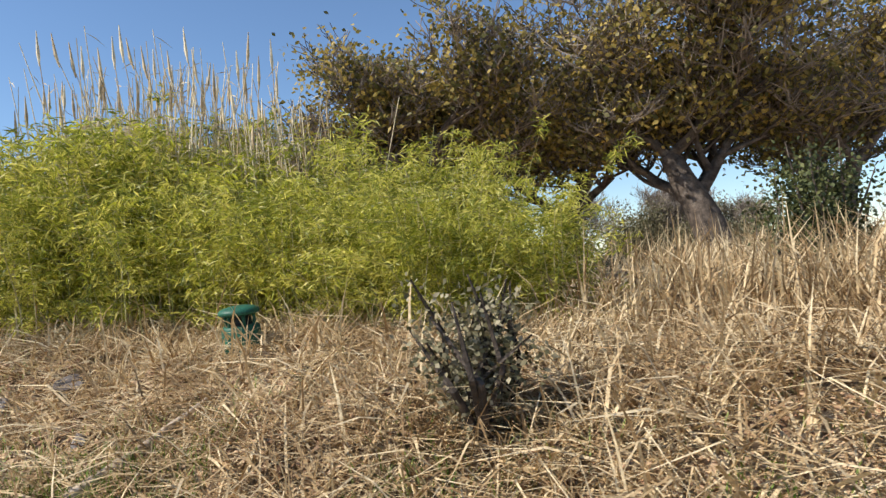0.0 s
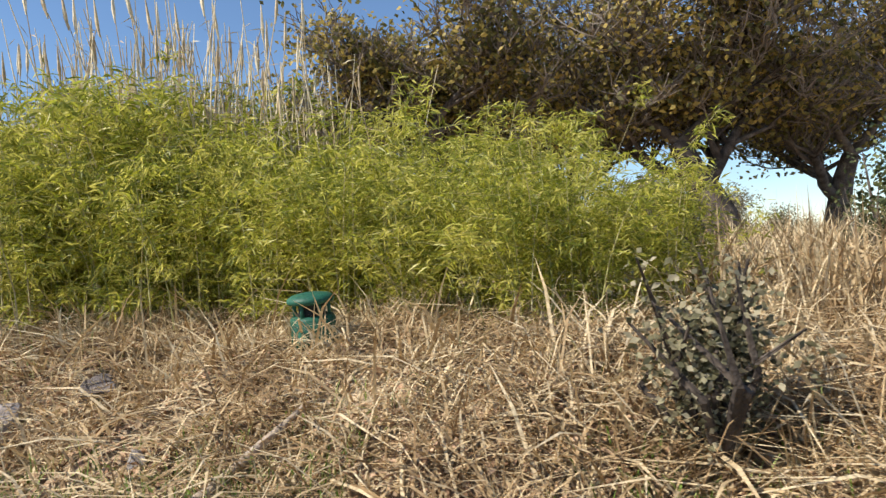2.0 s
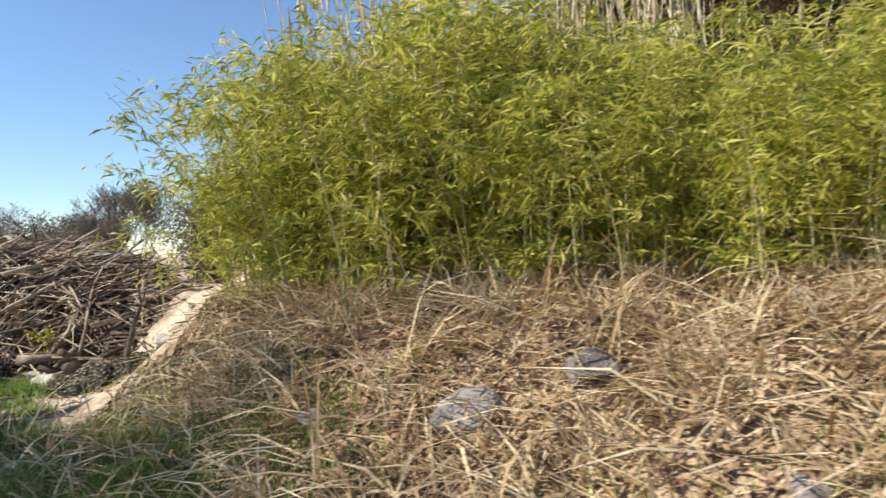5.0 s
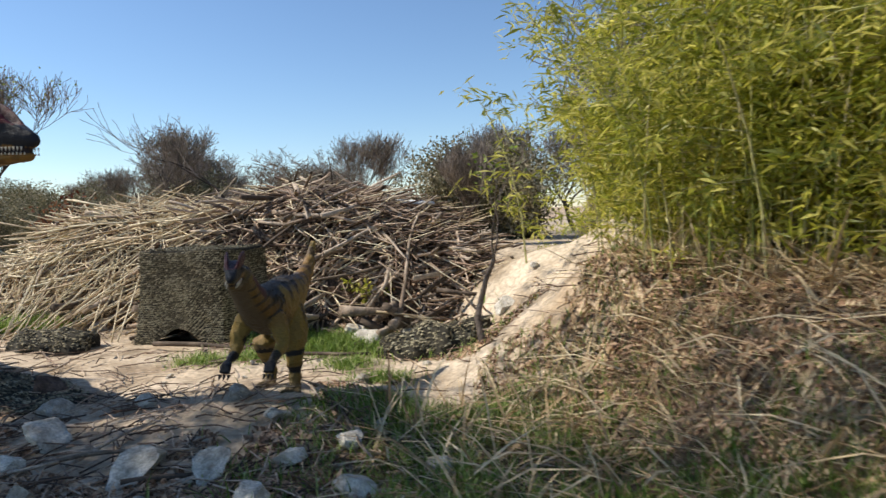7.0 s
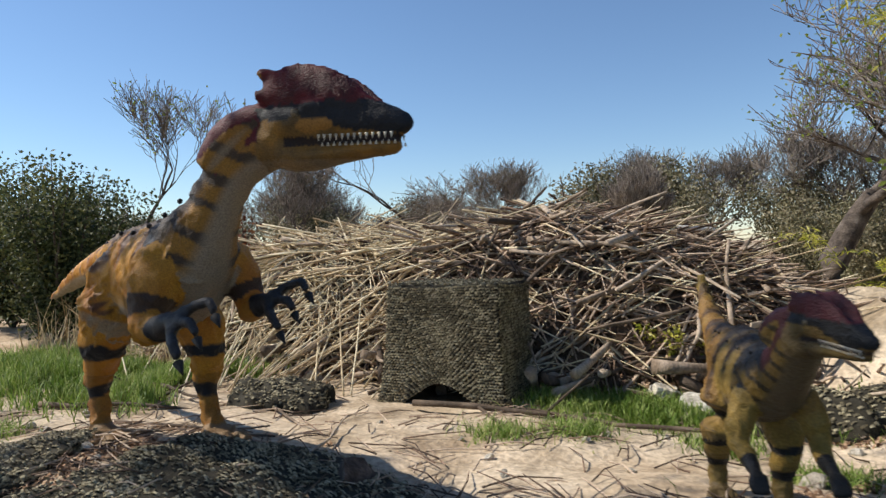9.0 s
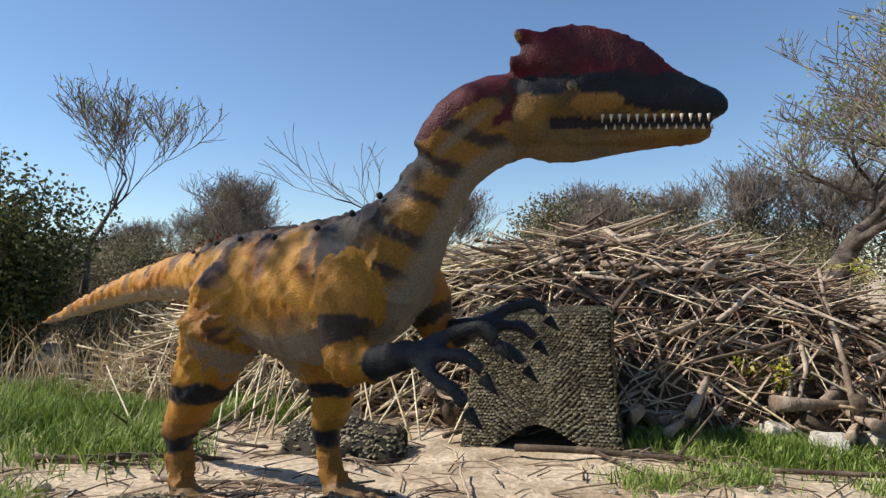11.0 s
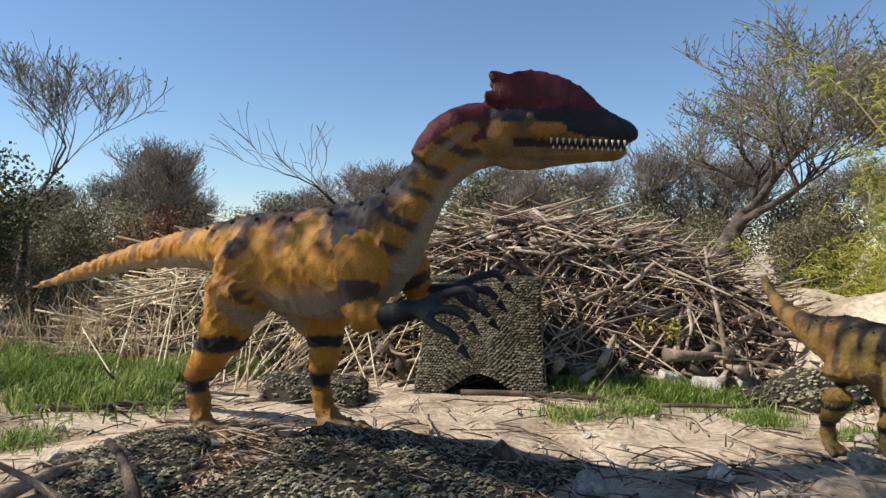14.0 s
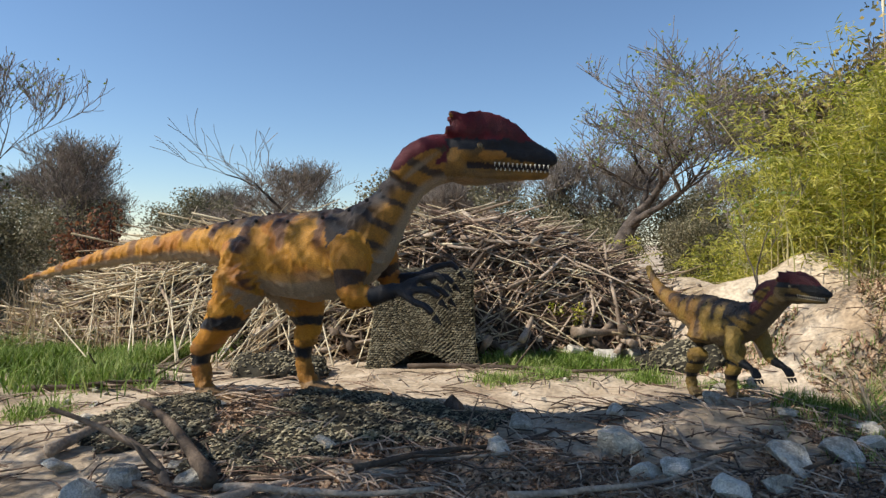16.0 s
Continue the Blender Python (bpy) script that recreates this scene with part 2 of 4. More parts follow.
def figure(name, spine, legs, arms, head, colours, voxel, crest=1.0):
    """A life-size painted dinosaur: a lofted body, tail, neck, legs, arms and head, fused and skinned into one mesh.
    spine: (u, v, w, radius across, radius high); legs, arms: lists of chains of (u, v, w, r); head: (base, yaw, pitch, length)."""
    v, f = [], []
    full = dense(spine)
    tube(v, f, [p[:3] for p in full], [(p[3], p[4]) for p in full], 24)
    for chain in legs + arms:
        a, b = Vector(chain[0][:3]), Vector(chain[1][:3])
        d = (a - b).normalized() * chain[0][3]
        start = [tuple(a + d * .95), tuple(a + d * .8), tuple(a + d * .45)] + [p[:3] for p in chain]
        tube(v, f, start, [chain[0][3] * k for k in (.25, .6, .9)] + [p[3] for p in chain], 14)
    base, yaw, pitch, ln = head
    hm = Matrix.Translation(base) @ Euler((0, radians(-pitch), radians(yaw))).to_matrix().to_4x4() @ Matrix.Scale(ln, 4)
    H = lambda p: tuple(hm @ Vector(p))
    def chain(pts):
        pts = dense(pts, 3)
        tube(v, f, [H(p[:3]) for p in pts], [(p[3] * ln, p[4] * ln) for p in pts], 18)
    chain([(-0.12, 0, 0.02, 0.15, 0.16), (0.0, 0, 0.06, 0.19, 0.19), (0.22, 0, 0.085, 0.18, 0.155), (0.5, 0, 0.075, 0.135, 0.13), (0.74, 0, 0.065, 0.11, 0.12), (0.9, 0, 0.04, 0.09, 0.095), (0.98, 0, 0.02, 0.06, 0.06), (1.01, 0, 0.01, 0.03, 0.03)])
    chain([(-0.08, 0, -0.09, 0.15, 0.12), (0.04, 0, -0.15, 0.155, 0.115), (0.22, 0, -0.175, 0.135, 0.09), (0.42, 0, -0.165, 0.115, 0.065), (0.66, 0, -0.14, 0.095, 0.055), (0.86, 0, -0.12, 0.075, 0.052), (0.93, 0, -0.105, 0.04, 0.03)])
    chain([(-0.05, 0, -0.05, 0.13, 0.12), (0.3, 0, -0.06, 0.105, 0.07), (0.7, 0, -0.06, 0.075, 0.05), (0.88, 0, -0.06, 0.05, 0.04)])
    chain([(-0.10, 0, -0.06, 0.175, 0.15), (-0.02, 0, -0.07, 0.185, 0.16), (0.05, 0, -0.08, 0.165, 0.13)])
    plain = chain
    if crest:
        chain = lambda rows: plain([(a, b, .12 + (c - .12) * crest, d, e * crest) for a, b, c, d, e in rows])
        plain([(-0.62, -0.13, -0.24, 0.07, 0.10), (-0.46, -0.09, -0.05, 0.13, 0.15), (-0.28, -0.05, 0.06, 0.15, 0.15), (-0.12, -0.02, 0.12, 0.13, 0.12), (0.0, 0, 0.14, 0.09, 0.08)])
        for side in (-1, 1):
            y = 0.085 * side
            chain([(0.9, y * 0.5, 0.09, 0.03, 0.03), (0.72, y * 0.9, 0.17, 0.03, 0.06), (0.52, y * 1.2, 0.26, 0.036, 0.13), (0.27, y * 1.5, 0.33, 0.036, 0.16), (0.06, y * 1.7, 0.33, 0.036, 0.14), (-0.08, y * 1.7, 0.30, 0.03, 0.09)])
            chain([(0.0, y * 1.6, 0.40, 0.034, 0.05), (-0.06, y * 1.7, 0.42, 0.032, 0.045), (-0.13, y * 1.8, 0.43, 0.03, 0.03)])
            chain([(0.0, y * 1.6, 0.25, 0.03, 0.045), (-0.15, y * 1.8, 0.27, 0.03, 0.04)])
            chain([(0.24, y * 1.75, 0.16, 0.05, 0.04), (0.40, y * 1.55, 0.15, 0.04, 0.03)])
    me = mesh(name, (v, f))
    ob = new(name, me)
    rm = ob.modifiers.new("skin", "REMESH"); rm.mode, rm.voxel_size = "VOXEL", voxel
    so = ob.modifiers.new("soft", "SMOOTH"); so.factor, so.iterations = 0.5, 7
    done = bpy.data.meshes.new_from_object(ob.evaluated_get(bpy.context.evaluated_depsgraph_get()))
    bpy.data.objects.remove(ob); bpy.data.meshes.remove(me)
    n = len(done.vertices)
    hi = hm.inverted()
    cols = []
    pts = [Vector(p[:3]) for p in spine]
    nb = [vert.normal.copy() for vert in done.vertices]
    scl = colours_scale(voxel)
    for vert, nrm in zip(done.vertices, nb):              # folds and creases of the skin
        p = vert.co
        fold = 1 - abs(fbm((p.x * 1.4, p.y, p.z * .8), 5.5 / scl)) * 2.2
        vert.co = p + nrm * scl * ((0.019 * max(0, fold) ** 3 - 0.007) * (0.25 if (hi @ p).x > -0.7 else 1.0) + 0.004 * fbm(p, 16 / scl))
    limb = [(Vector(c[i][:3]), Vector(c[i + 1][:3]), i / len(c), (("leg" if len(c) > 3 else "toe") if c in legs else ("arm" if len(c) > 4 else "finger"))) for c in legs + arms for i in range(len(c) - 1)]
    Y, O, K, P, R = colours
    for i, vert in enumerate(done.vertices):
        p = vert.co
        h = hi @ p
        nn = nb[i]
        q = 0.5 + 0.5 * fbm(p, 2.2 / voxel * 0.016)
        col = mixc(Y, O, (q - 0.5) * 1.8)
        j = min(range(len(pts)), key=lambda k: (pts[k] - p).length_squared)
        off = (p - pts[j]).length / max(spine[j][3:])
        best = (9.0, 0, "")
        for a, b, tt, kind in limb:
            ab = b - a
            t = min(1, max(0, (p - a).dot(ab) / ab.length_squared))
            d = (p - a - ab * t).length
            if d < best[0]:
                best = (d, tt, kind)
        inlimb = best[0] < 0.17 * colours_scale(voxel) and off > 0.95
        warp = 0.05 * fbm(p, 5)
        if h.x > -0.14 + 0.1 * fbm(p, 6) and abs(h.y) < 0.3 and -0.32 < h.z < 0.5:
            col = mixc(Y, (0.11, 0.07, 0.028), 0.75 + 0.5 * fbm(p, 6))
            if h.z > 0.075 - 0.24 * max(0, h.x - 0.2) * (h.x < 0.62) - 0.10 * (h.x >= 0.62) + 0.03 * fbm(p, 9):
                col = K
            if h.z > 0.12 + 0.07 * crest + 0.02 * fbm(p, 12) and crest:
                col = mixc(R, (0.05, 0.008, 0.012), 0.5 + fbm(p, 7))
            if h.z < -0.2:
                col = mixc(col, P, 0.4)
            if -0.11 + 0.02 * h.x < h.z < -0.045 and 0.08 < h.x < 0.95:
                col = (0.02, 0.012, 0.01)
            if ((h.x - 0.3) / 0.13) ** 2 + ((h.z - 0.03) / 0.05) ** 2 < 1 + fbm(p, 8):
                col = mixc(mixc(Y, O, 0.3), (0.2, 0.13, 0.06), 0.4)
        elif inlimb and best[2] == "finger":
            col = mixc(K, P, 0.05)
        elif inlimb and best[2] == "arm":
            col = mixc(col, K, sm(best[1] + warp, 0.45, 0.6))
            if math.sin(best[1] * 13 + 9 * warp) > 0.55:
                col = mixc(col, K, 0.9)
        elif inlimb and best[2] == "toe":
            col = mixc(mixc(Y, K, 0.6), P, 0.3)
        elif inlimb:
            st = math.sin((p.z * 21 / colours_scale(voxel)) + 16 * warp)
            col = mixc(col, K, (st - 0.45) * 5)
            if p.z < 0.5 * colours_scale(voxel):
                col = mixc(col, K, 0.35)
        else:
            k = j / len(pts)
            belly = sm(-nn.z + 0.1 * fbm(p, 3), 0.15, 0.6)
            sc_ = colours_scale(voxel)
            if k > 0.6:
                belly = sm(nn.x * 0.75 - nn.z * 0.8 + 0.05 * warp, 0.62, 0.95)
                col = mixc(col, (0.10, 0.055, 0.014), 0.5)
                st = math.sin((p.z * 34 + p.x * 16) / sc_ + 30 * warp)
                col = mixc(col, K, sm(st, 0.35, 0.7) * 0.85)
                back = sm(nn.z * 0.7 - nn.x * 0.7 + 0.25 * fbm(p, 5 / sc_), -0.2, 0.3)
                col = mixc(col, K, back * 0.92)
            else:
                st = math.sin(p.x * 17 / sc_ + p.z * 5 / sc_ + 22 * warp)
                back = sm(nn.z, 0.35, 0.75)
                col = mixc(col, O, 0.6 * sm(fbm(p, 3.1), 0.1, 0.4))
                col = mixc(col, mixc(K, P, 0.22), back * sm(st, 0.1, 0.6) * (0.35 + 0.6 * sm(k, 0.25, 0.4)))
                col = mixc(col, mixc(O, K, 0.75), (1 - belly) * sm(st, 0.55, 0.85) * 0.9 * (sm(nn.z, 0.0, 0.4) if k > 0.25 else 0.8))
                if k > 0.28:
                    col = mixc(col, K, sm(nn.z + 0.3 * fbm(p, 4), 0.6, 0.9) * 0.85)
            col = mixc(col, P, belly)
            if crest and k > 0.78 and nn.z > 0.0 and h.x > -0.9:
                col = mixc(R, K, 0.2)
        cols += [*col, 1.0]
    at = done.color_attributes.new("Col", "FLOAT_COLOR", "POINT")
    at.data.foreach_set("color", cols)
    done.materials.clear()
    for m in (M_HIDE, M_TOOTH, M_EYE):
        done.materials.append(m)
    bm = bmesh.new(); bm.from_mesh(done)
    layer = bm.verts.layers.float_color["Col"]
    for fc in bm.faces:
        fc.smooth = True
    def add(kind, m, slot, **kw):
        r = kind(bm, matrix=m, **kw)
        for fc in {fc for vt in r["verts"] for fc in vt.link_faces}:
            fc.material_index = slot
            fc.smooth = True
        for vt in r["verts"]:
            vt[layer] = (0.02, 0.018, 0.016, 1)
    for side in (-1, 1):
        for k in range(13):
            x = 0.36 + 0.045 * k
            for z, s, flip in ((-0.058, 0.045, 180), (-0.098, 0.028, 0)):
                y = side * (0.128 - 0.06 * (x - 0.36)) * (1 if flip else 0.85)
                add(bmesh.ops.create_cone, hm @ Matrix.Translation((x + (0 if flip else 0.02), y, z)) @ Matrix.Rotation(radians(flip), 4, "X"), 1, segments=6, radius1=0.011, radius2=0.001, depth=s, cap_ends=True)
        add(bmesh.ops.create_uvsphere, hm @ Matrix.Translation((0.2, side * 0.168, 0.115)), 2, u_segments=12, v_segments=8, radius=0.034)
    sc = colours_scale(voxel)
    for k in range(6, len(spine) - 3):                    # knobs along the back
        for side in (-1, 0, 1):
            p = pts[k] + Vector((0, side * spine[k][3] * 0.62, spine[k][4] * (0.98 if side == 0 else 0.78)))
            add(bmesh.ops.create_icosphere, Matrix.Translation(p), 0, subdivisions=1, radius=0.018 * sc)
    for chn in legs + arms:                               # claws
        p, b = Vector(chn[-1][:3]), Vector(chn[-2][:3])
        d = (p - b).normalized()
        add(bmesh.ops.create_cone, Matrix.Translation(p + d * 0.05 * sc - Vector((0, 0, 0.015 * sc))) @ d.to_track_quat("Z", "Y").to_matrix().to_4x4(), 0, segments=8, radius1=0.026 * sc, radius2=0.002, depth=0.08 * sc, cap_ends=True)
    bm.to_mesh(done); bm.free()
    return new(name, done)


def colours_scale(voxel):
    return 1.0 if voxel > 0.011 else 0.42


def large_figure():
    spine = [(-3.15, 0, 0.90, .016, .016), (-2.8, 0, .97, .036, .036), (-2.4, 0, 1.05, .058, .058), (-1.9, 0, 1.15, .08, .082), (-1.4, 0, 1.23, .10, .105), (-0.85, 0, 1.29, .13, .135), (-0.45, 0, 1.31, .17, .175), (-0.15, 0, 1.30, .22, .24),
             (0.12, 0, 1.26, .26, .31), (0.45, 0, 1.22, .29, .355), (0.78, 0, 1.25, .29, .355), (1.0, 0, 1.34, .26, .31), (1.13, 0.01, 1.46, .205, .25), (1.23, .03, 1.58, .16, .19), (1.32, .06, 1.715, .135, .155), (1.42, .11, 1.835, .125, .145), (1.55, .17, 1.915, .125, .145), (1.68, .23, 1.96, .13, .15)]
    near = [(0.02, -.13, 1.14, .26), (0.0, -.21, .98, .225), (-0.10, -.23, .77, .165), (-0.25, -.22, .58, .118), (-0.40, -.21, .42, .095), (-0.41, -.20, .28, .08), (-0.38, -.20, .14, .075), (-0.31, -.20, .06, .085)]
    far = [(0.06, .13, 1.14, .26), (0.13, .26, .98, .22), (0.27, .33, .77, .165), (0.28, .35, .60, .118), (0.20, .37, .43, .095), (0.20, .38, .28, .08), (0.24, .39, .14, .075), (0.30, .39, .06, .085)]
    def toes(u, v):
        return [[(u - .06, v, .08, .07), (u + .10, v + .09 * k, .05, .05), (u + .24, v + .13 * k, .035, .04)] for k in (-1, 0, 1)]
    arm_near = [(1.04, -.20, 1.27, .16), (1.10, -.28, 1.12, .135), (1.11, -.31, 1.02, .105), (1.14, -.31, .94, .10), (1.30, -.31, .96, .078), (1.46, -.30, 1.0, .058), (1.56, -.30, 1.02, .048)]
    arm_far = [(1.02, .20, 1.30, .15), (1.06, .28, 1.18, .125), (1.07, .31, 1.07, .10), (1.10, .31, 1.00, .095), (1.22, .31, 1.03, .072), (1.32, .30, 1.06, .055), (1.40, .30, 1.08, .045)]
    def fingers(u, v, w):
        return [[(u - .02, v + .02 * k, w + .02 * k, .034), (u + .09, v + .06 * k, w + .075 * k, .030), (u + .20, v + .09 * k, w + .10 * k, .030), (u + .26, v + .09 * k, w - .05 + .10 * k, .024)] for k in (-1, 0, 1)]
    cols = ((0.43, 0.205, 0.022), (0.30, 0.095, 0.012), (0.013, 0.015, 0.020), (0.27, 0.215, 0.15), (0.10, 0.006, 0.012))
    ob = figure("dinosaur_statue", spine, [near] + toes(-.31, -.20) + [far] + toes(.30, .39), [arm_near] + fingers(1.56, -.30, 1.02) + [arm_far] + fingers(1.40, .30, 1.08), ((1.71, .25, 1.985), 27, -2, 0.75), cols, 0.016, 0.96)
    ob.matrix_world = pose(-7.5, 4.62, 0.13, 0, 0, -22) @ Matrix.Scale(0.95, 4)
    return tagged(ob, "yellow and black striped dinosaur statue with a dark red head crest", "statue")


def small_figure():
    k = 0.42
    sp = [(-2.25, 0, 2.35, .05, .05), (-2.15, 0, 2.2, .075, .075), (-1.95, 0, 2.0, .10, .10), (-1.7, 0, 1.82, .14, .14), (-1.35, 0, 1.68, .17, .18), (-1.0, 0, 1.58, .22, .24), (-0.65, 0, 1.52, .28, .31), (-0.3, 0, 1.48, .34, .40), (0.1, 0, 1.42, .36, .43), (0.5, 0, 1.42, .35, .41), (0.85, 0, 1.48, .31, .35), (1.13, 0, 1.60, .25, .28), (1.38, 0, 1.76, .21, .23), (1.58, 0, 1.93, .2, .21), (1.75, 0, 2.06, .2, .2)]
    spine = [tuple(c * k for c in p) for p in sp]
    def leg(side, du):
        y = 0.27 * side
        c = [(0.0, y * .6, 1.28, .26), (0.05 + du * .3, y, 1.05, .24), (0.10 + du * .6, y * 1.1, .82, .2), (0.06 + du * .85, y * 1.1, .6, .15), (-0.04 + du, y, .42, .125), (-0.05 + du, y, .25, .11), (0.0 + du, y, .12, .1), (0.06 + du, y, .06, .1)]
        toes = [[(0.0 + du, y, .08, .08), (0.16 + du, y + .1 * j, .05, .065), (0.3 + du, y + .15 * j, .04, .05)] for j in (-1, 0, 1)]
        return [[tuple(q * k for q in p) for p in ch] for ch in [c] + toes]
    def arm(side):
        y = 0.32 * side
        c = [(0.9, y * .75, 1.32, .15), (0.95, y * 1.05, 1.1, .13), (1.0, y * 1.1, .92, .1), (1.2, y, .84, .08), (1.38, y, .8, .06)]
        fingers = [[(1.38, y, .8, .045), (1.5, y + .05 * j, .76, .04), (1.58, y + .06 * j, .66, .03)] for j in (-1, 0, 1)]
        return [[tuple(q * k for q in p) for p in ch] for ch in [c] + fingers]
    cols = ((0.23, 0.15, 0.035), (0.16, 0.075, 0.02), (0.010, 0.011, 0.013), (0.14, 0.10, 0.055), (0.055, 0.006, 0.009))
    ob = figure("small_dinosaur_statue", spine, leg(-1, -0.2) + leg(1, 0.22), arm(-1) + arm(1), ((1.78 * k, 0, 2.10 * k), 16, -4, 0.31), cols, 0.0095, 0.9)
    ob.matrix_world = pose(-3.8, 5.04, height(-3.8, 5.04) - 0.01, 0, 0, -73) @ Matrix.Scale(1.06, 4)
    return tagged(ob, "small olive and black striped dinosaur statue on stony ground", "statue")


large_figure()
small_figure()

# ---- nets ----
def scrim(cells, size, rng):
    """Curled strips of net garnish, one a cell: cells of (place, normal)."""
    v, f = [], []
    for p, n in cells:
        n = n.normalized()
        a = n.cross(Vector((0.3, 0.2, 1))).normalized()
        a = (a * math.cos(rng.uniform(-.5, .5) + .7) + n.cross(a) * math.sin(rng.uniform(-.5, .5) + .7)).normalized()
        b = n.cross(a)
        L, W, h = size * rng.uniform(.55, .8), size * rng.uniform(.2, .32), size * rng.uniform(.25, .55)
        i = len(v)
        for t, z in ((-1, 0), (-.35, 1), (.35, 1), (1, 0)):
            q = p + a * (t * L) + n * (z * h)
            v.append(tuple(q + b * W)); v.append(tuple(q - b * W))
        f += [(i, i + 1, i + 3, i + 2), (i + 2, i + 3, i + 5, i + 4), (i + 4, i + 5, i + 7, i + 6)]
    return v, f


def net_box():
    rng = random.Random(5)
    root = new("net_covered_crate")
    W, Dp, Ht = 1.08, 0.88, 1.07
    v, f, cells = [], [], []
    def wrap(s, z):
        """A place on the draped sides: s runs round, z up."""
        per = [(-W / 2, -Dp / 2), (W / 2, -Dp / 2), (W / 2, Dp / 2), (-W / 2, Dp / 2)]
        s = (s % 1.0) * 4
        k, t = int(s), s - int(s)
        a, b = per[k], per[(k + 1) % 4]
        x, y = a[0] + (b[0] - a[0]) * t, a[1] + (b[1] - a[1]) * t
        flare = 1 + 0.16 * max(0.0, 1 - z / Ht) ** 2.5 + 0.02 * nz(s * 3, z * 4)
        if k == 0 and 0.25 < t < 0.72 and z < 0.2:       # the lifted hem at the front
            flare -= 0.02
        sag = 0.02 * math.sin(s * 5) * (z / Ht) ** 4
        return Vector((x * flare, y * flare, z - sag))
    nu, nv_ = 96, 24
    hem = lambda s: 0.20 * max(0, math.sin((s * 4 - .2) / .6 * math.pi)) if .2 < s * 4 < .8 else 0.0
    for j in range(nv_ + 1):
        for i in range(nu):
            s = i / nu
            z0 = hem(s)
            v.append(tuple(wrap(s, z0 + (Ht - z0) * j / nv_)))
    for j in range(nv_):
        for i in range(nu):
            f.append((j * nu + i, j * nu + (i + 1) % nu, (j + 1) * nu + (i + 1) % nu, (j + 1) * nu + i))
    c = len(v); v.append((0, 0, Ht + .01))
    for i in range(nu):
        f.append((nv_ * nu + i, nv_ * nu + (i + 1) % nu, c))
    part("dark_shell", mesh("dark_shell", (v, f), True), M_NETDARK, root)
    su, sv = 150, 42
    for j in range(sv):
        for i in range(su):
            s = (i + .5 * (j % 2) + rng.uniform(-.15, .15)) / su
            z0 = hem(s % 1.0)
            z = z0 + (Ht - z0) * (j + rng.uniform(.3, .7)) / sv
            p = wrap(s, z)
            n = (wrap(s + .002, z) - p).cross(Vector((0, 0, 1)))
            cells.append((p + n.normalized() * .004, n))
    for k in range(900):
        cells.append((Vector((rng.uniform(-W / 2, W / 2), rng.uniform(-Dp / 2, Dp / 2), Ht + .008)), Vector((0, 0, 1))))
    part("camouflage_net", scrim(cells, 0.028, rng), M_NET, root, "olive and tan camouflage netting", kind="stuff")
    root.matrix_world = pose(-6.37, 7.24, 0.0, 0, 0, 3)
    return tagged(root, "crate draped in olive camouflage netting on sandy ground", "crate")


def net_heap(name, x, y, rx, ry, h, turn, seed, label):
    rng = random.Random(seed)
    root = new(name)
    g = lambda u, w: max(0.0, 1 - (u * u + w * w)) ** .5 * h * (0.85 + 0.5 * nz(u * 2.3, w * 2.3, seed))
    def top(u, w):
        k = 1 + (.32 * nz(2.2 * u, 2.2 * w, seed + .5) + .12 * nz(6 * u, 6 * w, seed)) * min(1.0, math.hypot(u, w) * 1.4)
        return Vector((u * rx * k, w * ry * k, g(u, w)))
    m = pose(x, y, 0, 0, 0, turn)
    def on(u, w):
        p = m @ top(u, w)
        return Vector((p.x, p.y, height(p.x, p.y) + top(u, w).z + 0.006 - 0.05 * (u * u + w * w > .96)))
    v, f, cells = [], [], []
    N = 26
    for j in range(N + 1):
        for i in range(N + 1):
            u, w = 2 * i / N - 1, 2 * j / N - 1
            q = max(1e-6, math.hypot(u, w)); k = max(abs(u), abs(w)) / q
            v.append(tuple(on(u * k, w * k)))
    for j in range(N):
        for i in range(N):
            f.append((j * (N + 1) + i, j * (N + 1) + i + 1, (j + 1) * (N + 1) + i + 1, (j + 1) * (N + 1) + i))
    for k in range(int(rx * ry * math.pi / 0.0008)):
        r, t = math.sqrt(rng.random()), rng.random() * 6.2832
        u, w = r * math.cos(t), r * math.sin(t)
        p = on(u, w)
        n = (on(u + .02, w) - p).cross(on(u, w + .02) - p)
        cells.append((p, n if n.length > 1e-9 else Vector((0, 0, 1))))
    part("dark_shell", mesh("dark_shell", (v, f), True), M_NETDARK, root)
    part("netting", scrim(cells, 0.028, rng), M_NET, root, kind="stuff")
    return tagged(root, label, "netting")


# ---- sticks, stones ----
def stick_mesh(rng, ln, r, bend, sides=6, segs=6, fork=False):
    v, f = [], []
    y = z = 0.0
    pts, rad = [], []
    dy, dz = rng.uniform(-1, 1) * bend, rng.uniform(-.4, .4) * bend
    for i in range(segs + 1):
        t = i / segs
        pts.append((ln * (t - .5), y, z)); rad.append(r * (1 - .55 * t) * rng.uniform(.88, 1.12))
        y += dy / segs * ln; z += dz / segs * ln
        dy += rng.uniform(-1, 1) * bend * .8; dz += rng.uniform(-1, 1) * bend * .4
    tube(v, f, pts, rad, sides)
    if fork:
        for k in (2, 4):
            p = Vector(pts[k]); d = Vector((.5, rng.choice((-1, 1)) * .6, rng.uniform(-.2, .5))).normalized()
            tube(v, f, [p, p + d * ln * .16, p + d * ln * .3 + Vector((0.03, 0, .02))], [rad[k] * .6, rad[k] * .45, rad[k] * .2], 5)
    return mesh("stick", (v, f), True)


